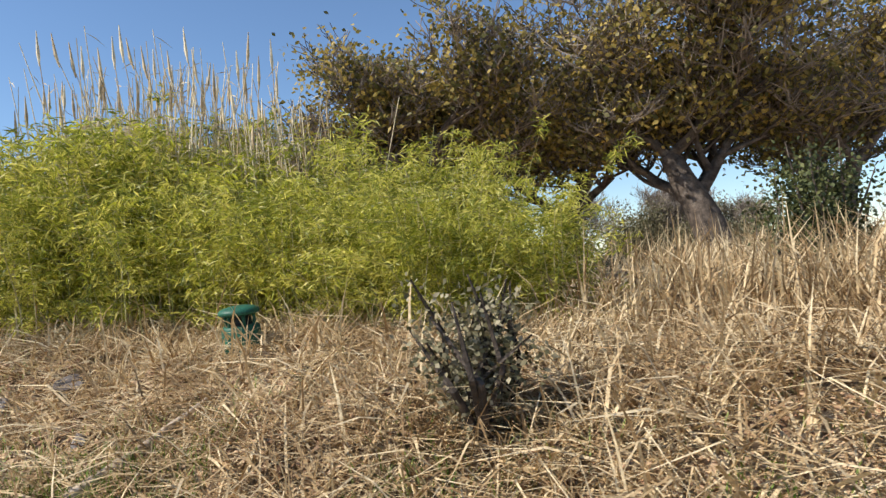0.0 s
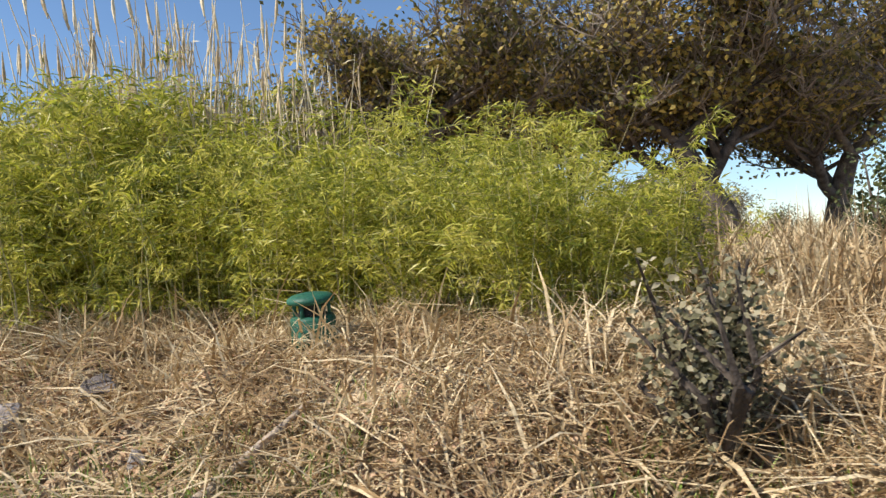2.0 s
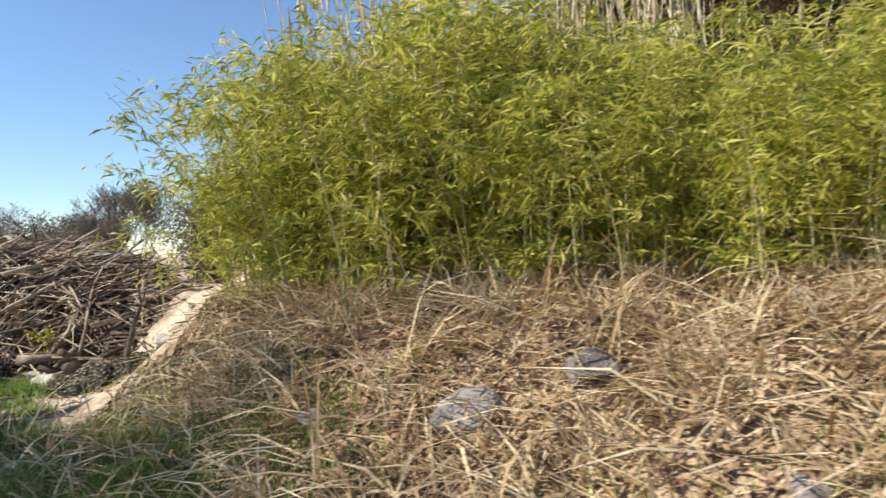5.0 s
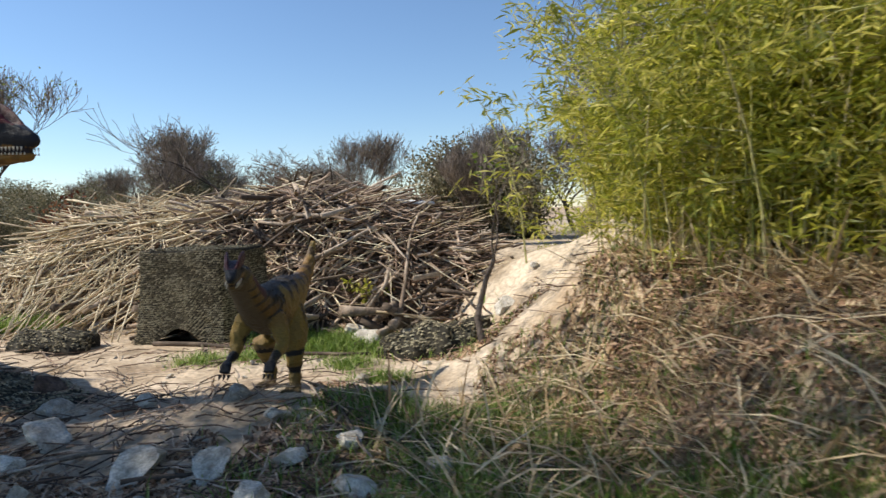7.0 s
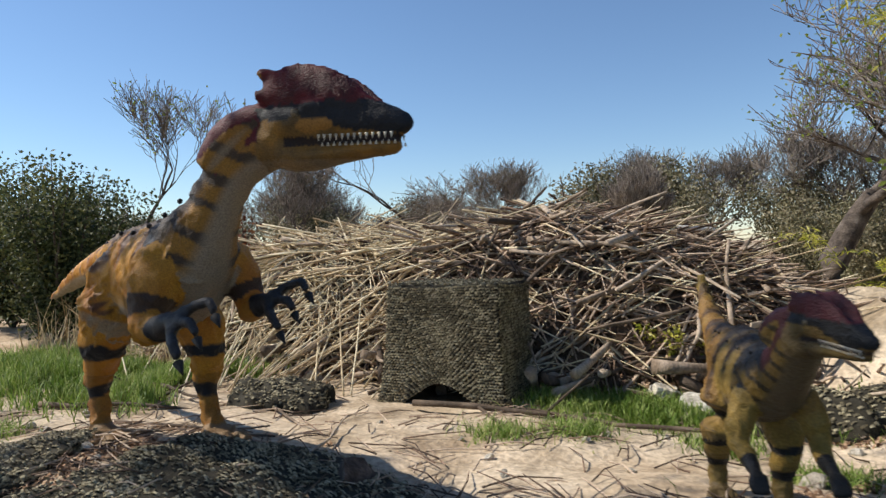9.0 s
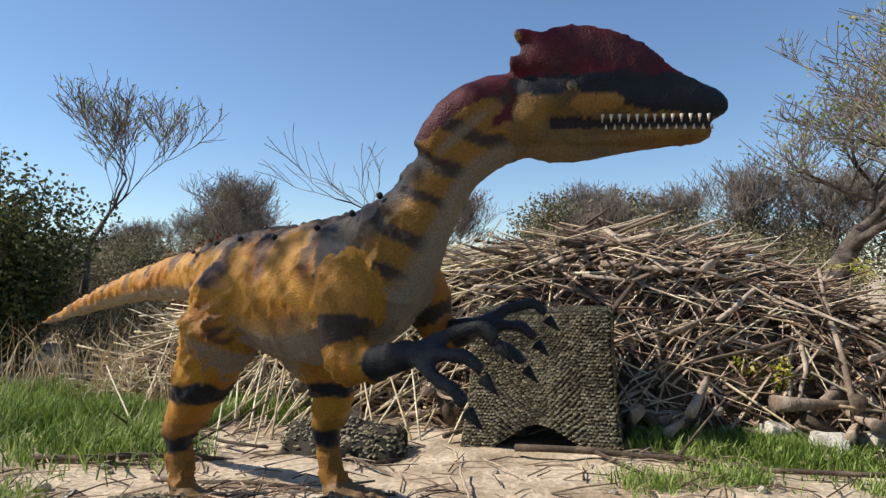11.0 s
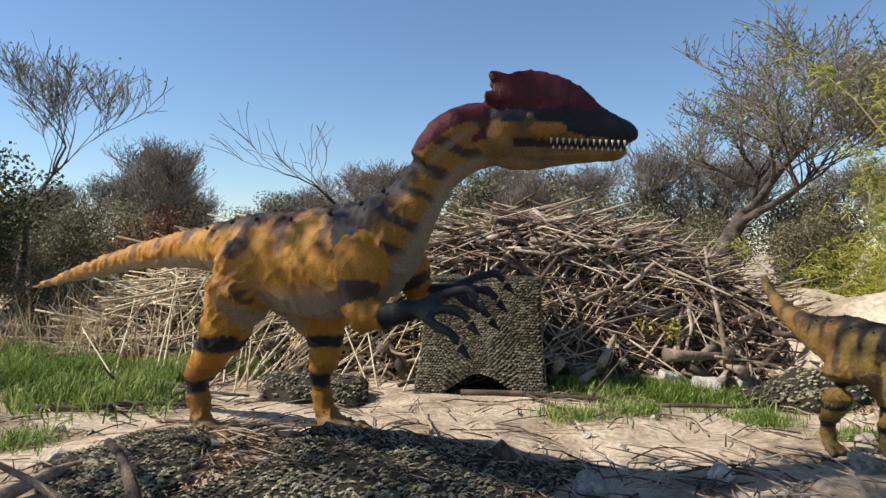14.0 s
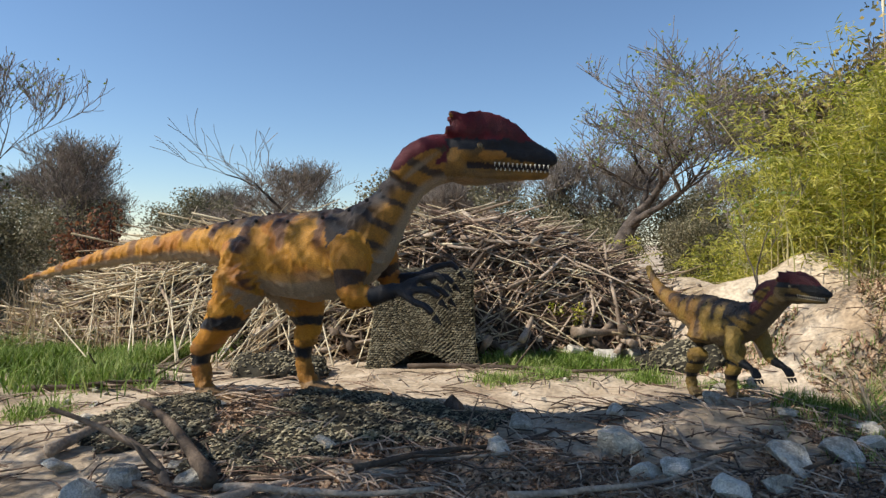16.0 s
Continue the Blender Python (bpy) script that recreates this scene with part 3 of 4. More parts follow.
def rock_mesh(rng, flat=0.7):
    bm = bmesh.new()
    bmesh.ops.create_icosphere(bm, subdivisions=4, radius=0.5)
    planes = [(Vector((rng.uniform(-1, 1), rng.uniform(-1, 1), rng.uniform(-.6, 1))).normalized(), rng.uniform(.2, .38)) for _ in range(11)]
    o = rng.uniform(0, 50)
    for vt in bm.verts:
        for n, d in planes:
            k = vt.co.dot(n) - d
            if k > 0:
                vt.co -= n * k
        vt.co *= 1 + .10 * nz(vt.co.x * 4 + o, vt.co.y * 4, vt.co.z * 4) + .05 * nz(vt.co.x * 11 + o, vt.co.y * 11, vt.co.z * 11)
        vt.co.z *= flat
    me = bpy.data.meshes.new("rock")
    bm.to_mesh(me); bm.free()
    return me


def scatter_rocks():
    rng = random.Random(11)
    shapes = [rock_mesh(rng) for _ in range(6)]
    def rock(x, y, s, label, m=M_ROCK, name="rock", zs=1.0):
        me = shapes[rng.randrange(6)]
        if m is not M_ROCK:
            me = me.copy(); me.materials.clear()
        ob = part(name, me, m)
        ob.matrix_world = pose(x, y, height(x, y) + s * .14 * zs, rng.uniform(-12, 12), rng.uniform(-12, 12), rng.uniform(0, 360)) @ Matrix.Diagonal((s * rng.uniform(.8, 1.25), s * rng.uniform(.8, 1.1), s * zs, 1))
        return tagged(ob, label, "rock", group="rocks in the clearing")
    white = "pale chalky limestone rock lying on the ground"
    for x, y, s in ((-4.8, 3.92, .38), (-4.72, 3.5, .2), (-5.6, 3.85, .25), (-7.8, 3.2, .30), (-8.28, 3.36, .19), (-8.63, 4.18, .2), (-7.38, 3.14, .23), (-7.86, 2.9, .26), (-4.33, 3.12, .25), (-3.8, 3.66, .33), (-3.4, 3.8, .31), (-4.54, 3.48, .23), (-8.14, 3.89, .14), (-6.76, 3.81, .2), (-5.42, 4.44, .27), (-3.92, 4.68, .2), (-3.45, 4.5, .22), (-3.1, 4.05, .27), (-2.9, 4.4, .25), (-4.66, 4.62, .2), (-3.5, 5.7, .2),
                    (-4.6, 7.55, .42), (-4.2, 7.3, .45), (-3.9, 7.55, .38), (-3.55, 7.2, .42), (-4.9, 7.65, .28), (-3.1, 6.9, .34), (-4.35, 7.9, .5), (-2.7, 7.2, .3), (-3.0, 3.6, .34), (-2.6, 3.9, .3), (-2.3, 4.3, .26), (-3.4, 3.2, .3), (-2.9, 4.5, .2), (-4.1, 3.2, .24), (-7.0, 8.0, .4), (-5.35, 7.7, .34), (-8.2, 7.3, .3), (3.75, 3.55, .2)):
        rock(x, y, s, white)
    for k in range(36):
        x, y = rng.uniform(-10, -1.5), rng.uniform(2.6, 7.6)
        if math.hypot(x + 6.4, y - 7.2) > 1.0:
            rock(x, y, rng.uniform(.05, .13), white)
    rock(-5.95, 4.8, .40, "dark brown boulder beside the netting", M_DARKROCK, "boulder", 1.1)
    for x, y, s in ((1.75, 3.05, .30), (1.15, 3.02, .36), (2.3, 2.1, .2), (0.2, 3.6, .24)):
        rock(x, y, s, "grey stone half buried in straw", M_GREYROCK, "stone")


def scatter_sticks():
    rng = random.Random(21)
    def stick(name, x, y, ln, r, turn, label, bend=.12, lift=0.0, tilt=0.0, m=M_STICK, fork=False):
        ob = part(name, stick_mesh(rng, ln, r, bend, 7, 9, fork), m)
        c, s = math.cos(radians(turn)) * ln / 2, math.sin(radians(turn)) * ln / 2
        h1, h2 = height(x - c, y - s), height(x + c, y + s)
        ob.matrix_world = pose(x, y, max((h1 + h2) / 2, height(x, y)) + r * .8 + lift, rng.uniform(-15, 15), tilt - math.degrees(math.atan2(h2 - h1, ln)), turn)
        return tagged(ob, label, "branch", group="fallen branches")
    grey = "weathered grey fallen branch lying on the ground"
    for x, y, ln, r, turn in ((-6.86, 3.25, 1.1, .026, 54), (-6.21, 3.68, 1.3, .022, 12), (-5.75, 3.84, 1.7, .024, 30), (-8.3, 3.2, 1.1, .03, 3), (-8.36, 3.9, .75, .045, 70), (-6.6, 3.1, 1.2, .026, 5), (-7.62, 5.14, 1.3, .018, -7), (-9.3, 6.05, 1.9, .026, -20), (-4.32, 4.04, .8, .014, 93), (-6.4, 3.4, 1.5, .016, 20), (-7.2, 2.95, 1.2, .022, -18), (-5.2, 6.65, 2.6, .03, 6), (-8.4, 5.9, 2.4, .028, -12), (-9.2, 5.5, 1.6, .03, 5), (-7.9, 5.3, 1.5, .016, 10), (-3.4, 4.0, 1.2, .022, 50), (-3.0, 4.6, 1.1, .018, -40), (-2.6, 4.1, 1.3, .02, 110), (-4.2, 3.7, 1.2, .018, 15), (-6.5, 5.3, 1.2, .013, 100), (-7.0, 5.9, 1.4, .014, -15), (-4.9, 3.2, 1.4, .02, 12)):
        stick("fallen_branch", x, y, ln, r, turn, grey, .22, .01, 0, M_STICK, ln > 1.4)
    stick("curved_branch", -7.3, 3.5, 1.0, .05, 100, "dark curved branch propped on the netting", .5, .1, -8)
    stick("forked_branch", -7.65, 3.35, .8, .032, 128, "pale forked branch standing from the litter", .4, .12, -26, M_STICK, True)
    stick("driftwood_log", -3.4, 8.45, 2.4, .06, 4, "long grey fallen log lying along the sandy slope", .2, -.02)
    stick("driftwood_log", -3.7, 7.9, 1.5, .045, -8, "grey fallen limb beside the brush pile", .2, -.02)
    stick("bank_branch", 2.9, 1.65, .9, .035, 38, "pale broken branch lying in dry straw", .1)
    stick("bank_branch", 0.1, 3.3, 1.3, .02, 140, "thin dry branch lying in straw", .2)
    stick("bank_branch", 0.9, 2.2, 1.2, .014, 60, "thin dry branch lying in straw", .2)
    for x, y, ln, turn, tilt in ((-8.9, 6.2, 1.7, 118, -35), (-8.6, 6.35, 1.5, 100, -50), (-9.9, 6.3, 1.6, 150, -30), (-10.6, 7.0, 1.8, 60, -42), (-10.2, 7.4, 1.5, 120, -40)):
        stick("dry_cane", x, y, ln, .012, turn, "pale dry cane leaning over the grass", .03, .12, tilt, M_CANE)
    v, f = [], []
    for k in range(2400):
        x, y = rng.uniform(-10, -1.6), rng.uniform(2.2, 7.4) if k % 3 == 0 else rng.uniform(2.2, 4.9)
        if math.hypot(x + 6.4, y - 7.2) < .9 or x < -7.9 and k % 3:
            continue
        ln, t = rng.uniform(.1, .5), rng.uniform(0, 3.1416)
        c, s = math.cos(t) * ln / 2, math.sin(t) * ln / 2
        z = height(x, y) + .02
        tube(v, f, [(x - c, y - s, z), (x + rng.uniform(-.03, .03), y + rng.uniform(-.03, .03), z + rng.uniform(0, .04)), (x + c, y + s, z + rng.uniform(-.01, .03))], [.006, .005, .003], 4)
    tagged(part("twig_litter", (v, f), M_STICK_I), "broken twigs scattered over the clearing", "twigs", kind="stuff")


# ---- the heap of cut brush ----
def pile_top(x, y):
    """Height of the heap over the ground."""
    ridge = sm(x, -12.2, -9.6) * sm(-x, 2.7, 4.4)
    crown = 0.72 + 0.30 * math.exp(-((x + 6.0) / 1.5) ** 2) + 0.16 * math.exp(-((x + 9.0) / 1.3) ** 2) + 0.06 * nz(x * 1.1, 3)
    return max(0.0, 1.40 * crown * ridge * sm(y, 7.45, 8.35) * sm(-y, -11.0, -9.6)) + 0.08 * nz(x * 2, y * 2, 4)


def brush_pile():
    rng = random.Random(31)
    root = new("brush_pile")
    v, f = [], []
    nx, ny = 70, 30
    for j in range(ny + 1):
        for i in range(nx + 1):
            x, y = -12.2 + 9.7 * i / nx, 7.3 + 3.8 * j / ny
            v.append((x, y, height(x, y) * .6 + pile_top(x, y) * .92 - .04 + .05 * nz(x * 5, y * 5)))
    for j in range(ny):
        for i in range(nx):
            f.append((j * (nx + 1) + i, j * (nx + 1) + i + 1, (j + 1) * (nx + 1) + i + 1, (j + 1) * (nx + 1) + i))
    part("debris_core", mesh("debris_core", (v, f), True), M_LITTERCORE, root, "packed twig and leaf debris, darkened for shade between the sticks")
    thick = [stick_mesh(rng, 1.0, .022, .22, 6, 7, k % 2 == 0) for k in range(8)]
    logs = [stick_mesh(rng, 1.0, .05, .05, 8, 4) for k in range(4)]
    for m_ in thick + logs:
        m_.materials.append(M_STICK)
    thin = [stick_mesh(rng, 1.0, .009, .05, 5, 5) for k in range(6)]
    for m_ in thin:
        m_.materials.append(M_CANE)
    def lay(i):
        x = rng.uniform(-11.6, -3.0)
        y = rng.uniform(7.45, 9.9) if i % 3 else rng.uniform(7.5, 8.6)
        e = .15
        z = height(x, y) * .6 + pile_top(x, y)
        slope = math.degrees(math.atan2(pile_top(x, y + e) - pile_top(x, y - e), 2 * e))
        return x, y, z, slope
    for i in range(290):
        x, y, z, slope = lay(i)
        cane = x < -7.3 and rng.random() < .8 or rng.random() < .15
        me = rng.choice(thin if cane else thick)
        ob = part("stick", me, None, root)
        ln = rng.uniform(.9, 2.3) * (1.1 if cane else .75)
        turn = rng.gauss(15 if cane else 0, 32 if cane else 65)
        sgn = math.sin(radians(turn))
        ob.matrix_basis = pose(x, y, z + rng.uniform(.0, .16), rng.uniform(-180, 180), -slope * sgn * .8 + rng.uniform(-14, 14), turn) @ Matrix.Diagonal((ln, rng.uniform(.8, 1.7), rng.uniform(.8, 1.7), 1))
    for i in range(26):                                   # sawn and broken logs at the foot
        x, y = rng.uniform(-9.6, -3.6), rng.uniform(7.3, 7.7)
        ob = part("log", rng.choice(logs), None, root)
        ob.matrix_basis = pose(x, y, height(x, y) * .6 + rng.uniform(.06, .38), rng.uniform(-180, 180), rng.uniform(-40, 40), rng.gauss(60, 50)) @ Matrix.Diagonal((rng.uniform(.35, .8), rng.uniform(.7, 1.5), rng.uniform(.7, 1.5), 1))
    for i in range(44):                                   # bundles of long canes laid over the top
        x, y = rng.gauss(-8.6, .9), rng.uniform(7.75, 8.7)
        ob = part("long_cane", rng.choice(thin), None, root)
        ob.matrix_basis = pose(x, y, height(x, y) * .6 + pile_top(x, y) + rng.uniform(.05, .2), rng.uniform(-180, 180), rng.gauss(-8, 7), rng.gauss(8, 14)) @ Matrix.Diagonal((rng.uniform(1.6, 2.8), 1.5, 1.5, 1))
    for i in range(60):                                   # long canes leaning on the front of the heap
        x = rng.gauss(-8.7, .75)
        a = Vector((x, rng.uniform(6.45, 7.2), 0)); a.z = height(a.x, a.y) + .01
        b = Vector((x + rng.uniform(-1.1, 1.1), rng.uniform(7.7, 8.3), rng.uniform(.6, 1.15)))
        d = b - a
        ob = part("leaning_cane", rng.choice(thin), None, root)
        ob.matrix_basis = Matrix.Translation((a + b) / 2) @ d.to_track_quat("X", "Z").to_matrix().to_4x4() @ Matrix.Diagonal((d.length, 1.2, 1.2, 1))
    v, f, vc, fc = [], [], [], []
    for i in range(4300):
        x, y, z, slope = lay(i)
        cane = x + rng.gauss(0, .6) < -7.2 and (z > .55 or rng.random() < .25) and rng.random() < .6 or rng.random() < .12
        if not cane and z < .62 and rng.random() < .6:
            continue
        ln = rng.uniform(.35, 1.4) * (1.2 if cane else .8)
        a, b = (rng.gauss(8 + 70 * nz(x * .8, y * .8, 70), 28) if cane else (rng.gauss(0, 40) if z > .62 else rng.uniform(-90, 90))), rng.uniform(-22, 22) * (1 if z > .62 else 2.2)
        d = Vector((math.cos(radians(a)), math.sin(radians(a)), math.sin(radians(b)) + math.sin(radians(a)) * math.tan(radians(slope)) * .8)).normalized() * ln / 2
        c = Vector((x, y, z + rng.uniform(-.03, .12)))
        r = rng.uniform(.005, .012) if cane else rng.uniform(.005, .019)
        k = Vector((rng.uniform(-.05, .05), rng.uniform(-.05, .05), rng.uniform(-.03, .05))) * ln
        tube(vc if cane else v, fc if cane else f, [c - d, c + k, c + d], [r, r * .9, r * .5], 4, False)
    part("twig_mass", (v, f), M_STICK_I, root, "tangled grey-brown twigs", kind="stuff")
    part("cane_mass", (vc, fc), M_CANE_I, root, "straw-coloured cut canes", kind="stuff")
    v, f = [], []
    for i in range(9000):
        x, y, z, _ = lay(1)
        x = rng.uniform(-11.0, -3.0)
        leaf(v, f, Vector((x, y, height(x, y) * .6 + pile_top(x, y) + rng.uniform(0, .07))), rng, .055, .02)
    part("dead_leaves", (v, f), M_LITTER, root, "curled brown dead leaves", kind="stuff")
    tagged(root, "long heap of cut branches, canes and dead leaves", "brush pile")
    ob = part("white_sheet", stick_mesh(rng, .7, .05, .04, 6, 4), M_SIGN)
    ob.matrix_world = pose(-4.6, 9.3, height(-4.6, 9.3) * .6 + pile_top(-4.6, 9.3) + .1, 0, 4, 8)
    tagged(ob, "white scrap lying on top of the brush heap", "debris")


# ---- plants ----
def leaf(v, f, p, rng, ln, w, droop=0.0):
    d = Vector((rng.uniform(-1, 1), rng.uniform(-1, 1), rng.uniform(-.7, .7) - droop)).normalized()
    a = d.cross(Vector((rng.uniform(-1, 1), rng.uniform(-1, 1), rng.uniform(-.3, 1)))).normalized() * w
    i = len(v)
    m = p + d * ln * .45 + Vector((0, 0, ln * .06))
    v += [tuple(p), tuple(m + a), tuple(p + d * ln), tuple(m - a)]
    f.append((i, i + 1, i + 2, i + 3))


def bamboo_clump(seed, h, canes, leaves, tall):
    """Leafy arching canes, one clump; tall: bare straw-coloured canes with plumes that stand above it."""
    rng = random.Random(seed)
    root = new("bamboo_clump")
    vc, fc, vl, fl, vd, fd = [], [], [], [], [], []
    spots = []
    for k in range(canes):
        x, y = rng.gauss(0, .42), rng.gauss(0, .42)
        hh = h * rng.uniform(.55, 1.08)
        lx, ly = rng.gauss(0, .16) + x * .22, rng.gauss(0, .16) + y * .22
        pts = [Vector((x + lx * t * t * hh, y + ly * t * t * hh, hh * (t - .08 * t * t * abs(lx + ly)))) for t in (0, .25, .5, .75, 1)]
        tube(vc, fc, pts, [.010, .009, .007, .005, .002], 4, False)
        for j in range(leaves // canes // 9):             # sprays of leaves on side twigs, thinning towards the ground
            t = rng.random() ** .6 * .9 + .1
            i = min(3, int(t * 4)); q = pts[i].lerp(pts[i + 1], t * 4 - i)
            sp = .08 + .26 * (1 - abs(t - .45))
            e = q + Vector((rng.gauss(0, sp), rng.gauss(0, sp), rng.uniform(-.05, .12)))
            tube(vc, fc, [q, e], [.003, .0015], 3, False)
            for _ in range(9):
                spots.append(q.lerp(e, rng.uniform(.35, 1.1)) + Vector((rng.gauss(0, .035), rng.gauss(0, .035), rng.gauss(0, .03))))
    for p in spots:
        for _ in range(2):
            leaf(vl, fl, p + Vector((rng.gauss(0, .03), rng.gauss(0, .03), rng.gauss(0, .03))), rng, rng.uniform(.08, .19), rng.uniform(.007, .013), .35)
    part("culm_mass", (vc, fc), M_CULM, root, kind="stuff")
    part("leaves", (vl, fl), M_BAMBOO, root, "yellow-green narrow leaves", kind="stuff")
    if tall:
        for k in range(tall):
            x, y = rng.gauss(0, .45), rng.gauss(0, .3)
            hh = rng.uniform(2.0, 3.0)
            a, b = rng.gauss(0, .07), rng.gauss(0, .07)
            pts = [(x + a * t * t * hh, y + b * t * t * hh, t * hh) for t in (0, .35, .7, 1)]
            tube(vd, fd, pts, [.009, .008, .007, .004], 4, False)
            if rng.random() < .35:
                e = Vector(pts[-1])
                tube(vd, fd, [e - Vector((0, 0, .05)), e + Vector((a, b, .5)) * .14, e + Vector((a, b, 1)) * .3], [.006, .018, .004], 5)
            for j in range(3):
                t = rng.uniform(.5, 1); q = Vector((x + a * t * t * hh, y + b * t * t * hh, t * hh))
                leaf(vd, fd, q, rng, rng.uniform(.1, .22), .006, .3)
        part("reed_mass", (vd, fd), M_CANE_I, root, "bare straw-coloured reed stalks with plumes", kind="stuff")
    return root


def hedge():
    kinds = [bamboo_clump(41, 2.3, 46, 5200, 0), bamboo_clump(42, 2.6, 50, 6000, 0), bamboo_clump(43, 2.0, 42, 4600, 0), bamboo_clump(44, 2.2, 36, 4000, 46)]
    rng = random.Random(9)
    first = dict()
    for a, s, k, sc in [(-2.9, 5.6, 2, .55), (-2.3, 5.2, 0, .58), (-1.9, 6.3, 1, .66), (-1.4, 5.3, 2, .62), (-0.9, 6.3, 0, .86), (-0.4, 5.1, 2, .7), (0.2, 6.0, 2, .72), (0.5, 5.1, 0, .6), (0.7, 6.6, 3, .95), (1.2, 5.0, 2, .8), (1.4, 6.0, 3, 1.1), (1.9, 5.2, 2, 1.0), (2.0, 6.4, 3, 1.2), (2.5, 4.9, 1, .78), (2.7, 5.9, 3, 1.25), (3.2, 5.1, 0, 1.05), (3.3, 6.4, 3, 1.25), (3.9, 4.8, 1, .9), (4.0, 5.8, 3, 1.2), (4.7, 5.1, 0, .92), (4.8, 6.2, 1, 1.1), (5.5, 5.9, 0, .85), (6.2, 6.6, 1, .7), (6.9, 7.2, 2, .75)]:
        x = D_ALONG[0] * a + N_UP[0] * s
        y = D_ALONG[1] * a + N_UP[1] * s
        m = pose(x, y, height(x, y) - .03, 0, 0, rng.uniform(0, 360)) @ Matrix.Scale(sc, 4)
        if k not in first:
            first[k] = ob = kinds[k]; ob.matrix_basis = m
        else:
            ob = copy_thing(kinds[k], m)
            ob.matrix_basis = m
        lab = "dense yellow-green bamboo clump with dry reed stalks above" if k == 3 else "dense yellow-green leafy bamboo clump on the bank"
        tagged(ob, lab, "bamboo", group="bamboo hedge")


def tree_mesh(seed, h, r, spread, depth, lean=(0, 0), forks=3, up=.35, twigs=1.0, first=.32, droop=0.0):
    """Tapered trunk with limbs; returns the limbs' lists, the twigs' lists and the places of the twig ends."""
    rng = random.Random(seed)
    v, f, vt, ft, ends = [], [], [], [], []
    def grow(p, d, ln, rad, lev):
        pts, n = [p], 5
        q = p
        for i in range(n):
            d = (d + Vector((rng.gauss(0, .17), rng.gauss(0, .17), rng.gauss(0, .10) + up * .12 - droop * .1 * (lev > 1)))).normalized()
            q = q + d * ln / n
            pts.append(q)
        rr = [max(rad * (1 - .5 * i / n), .0028 + h * .0004) for i in range(n + 1)]
        fine = lev >= depth - 1
        tube(vt if fine else v, ft if fine else f, pts, rr, 4 if fine else (9 if lev == 0 else 6), False)
        if lev >= depth:
            ends.extend(pts[2:])
            return
        kids = forks + (lev > 0) + (lev > 1) + (rng.random() < twigs * .5)
        for k in range(kids):
            i = n if k < 2 else rng.randint(2 if lev else 3, n - 1)
            a = rng.uniform(0, 6.283)
            side = Vector((math.cos(a), math.sin(a), rng.uniform(-.1, .5)))
            grow(pts[i], (d * (1 - spread) + side * spread).normalized(), ln * rng.uniform(.58, .82), rr[i] * rng.uniform(.5, .72), lev + 1)
    grow(Vector((0, 0, -.1)), Vector((lean[0], lean[1], 1)).normalized(), h * first, r, 0)
    return (v, f), (vt, ft), ends


def tree(name, x, y, label, seed, h, r, spread, depth, leaves=0, leafmat=None, size=.06, fuzz=.15, z=None, turn=0, **kw):
    root = new(name)
    limbs, tw, ends = tree_mesh(seed, h, r, spread, depth, **kw)
    me = mesh("trunk", limbs, True)
    part("trunk", me, M_BARK, root)
    part("twig_mass", tw, M_TWIG, root, "fine bare twigs", kind="stuff")
    if leaves:
        rng = random.Random(seed + 1)
        v, f = [], []
        for i in range(leaves):
            p = rng.choice(ends) + Vector((rng.uniform(-1.4, 1.4), rng.uniform(-1.4, 1.4), rng.uniform(-1.2, .9))) * fuzz
            leaf(v, f, p, rng, size * rng.uniform(.6, 1.3), size * .32)
        part("crown", (v, f), leafmat, root, kind="stuff")
    root.matrix_world = pose(x, y, (height(x, y) if z is None else z) - .05, 0, 0, turn)
    return tagged(root, label, "tree")


def bush(name, x, y, label, seed, w, h, leaves, leafmat, size=.07):
    rng = random.Random(seed)
    root = new(name)
    v, f, vl, fl = [], [], [], []
    for k in range(26):
        a = rng.uniform(0, 6.283); o = rng.random()
        d = Vector((math.cos(a) * o * w, math.sin(a) * o * w, h * rng.uniform(.6, 1)))
        tube(v, f, [(0, 0, -.05), d * .5 + Vector((rng.gauss(0, .1), rng.gauss(0, .1), 0)), d], [.03, .018, .005], 4, False)
        for j in range(leaves // 26):
            t = rng.uniform(.15, 1.0)
            s = .08 * h
            leaf(vl, fl, d * t + Vector((rng.uniform(-1.5, 1.5) * s, rng.uniform(-1.5, 1.5) * s, rng.uniform(-1.2, .5) * s)), rng, size * rng.uniform(.6, 1.3), size * .34)
    part("stem_mass", (v, f), M_BARK, root, kind="stuff")
    part("foliage", (vl, fl), leafmat, root, kind="stuff")
    root.matrix_world = pose(x, y, height(x, y), 0, 0, rng.uniform(0, 360))
    return tagged(root, label, "bush")


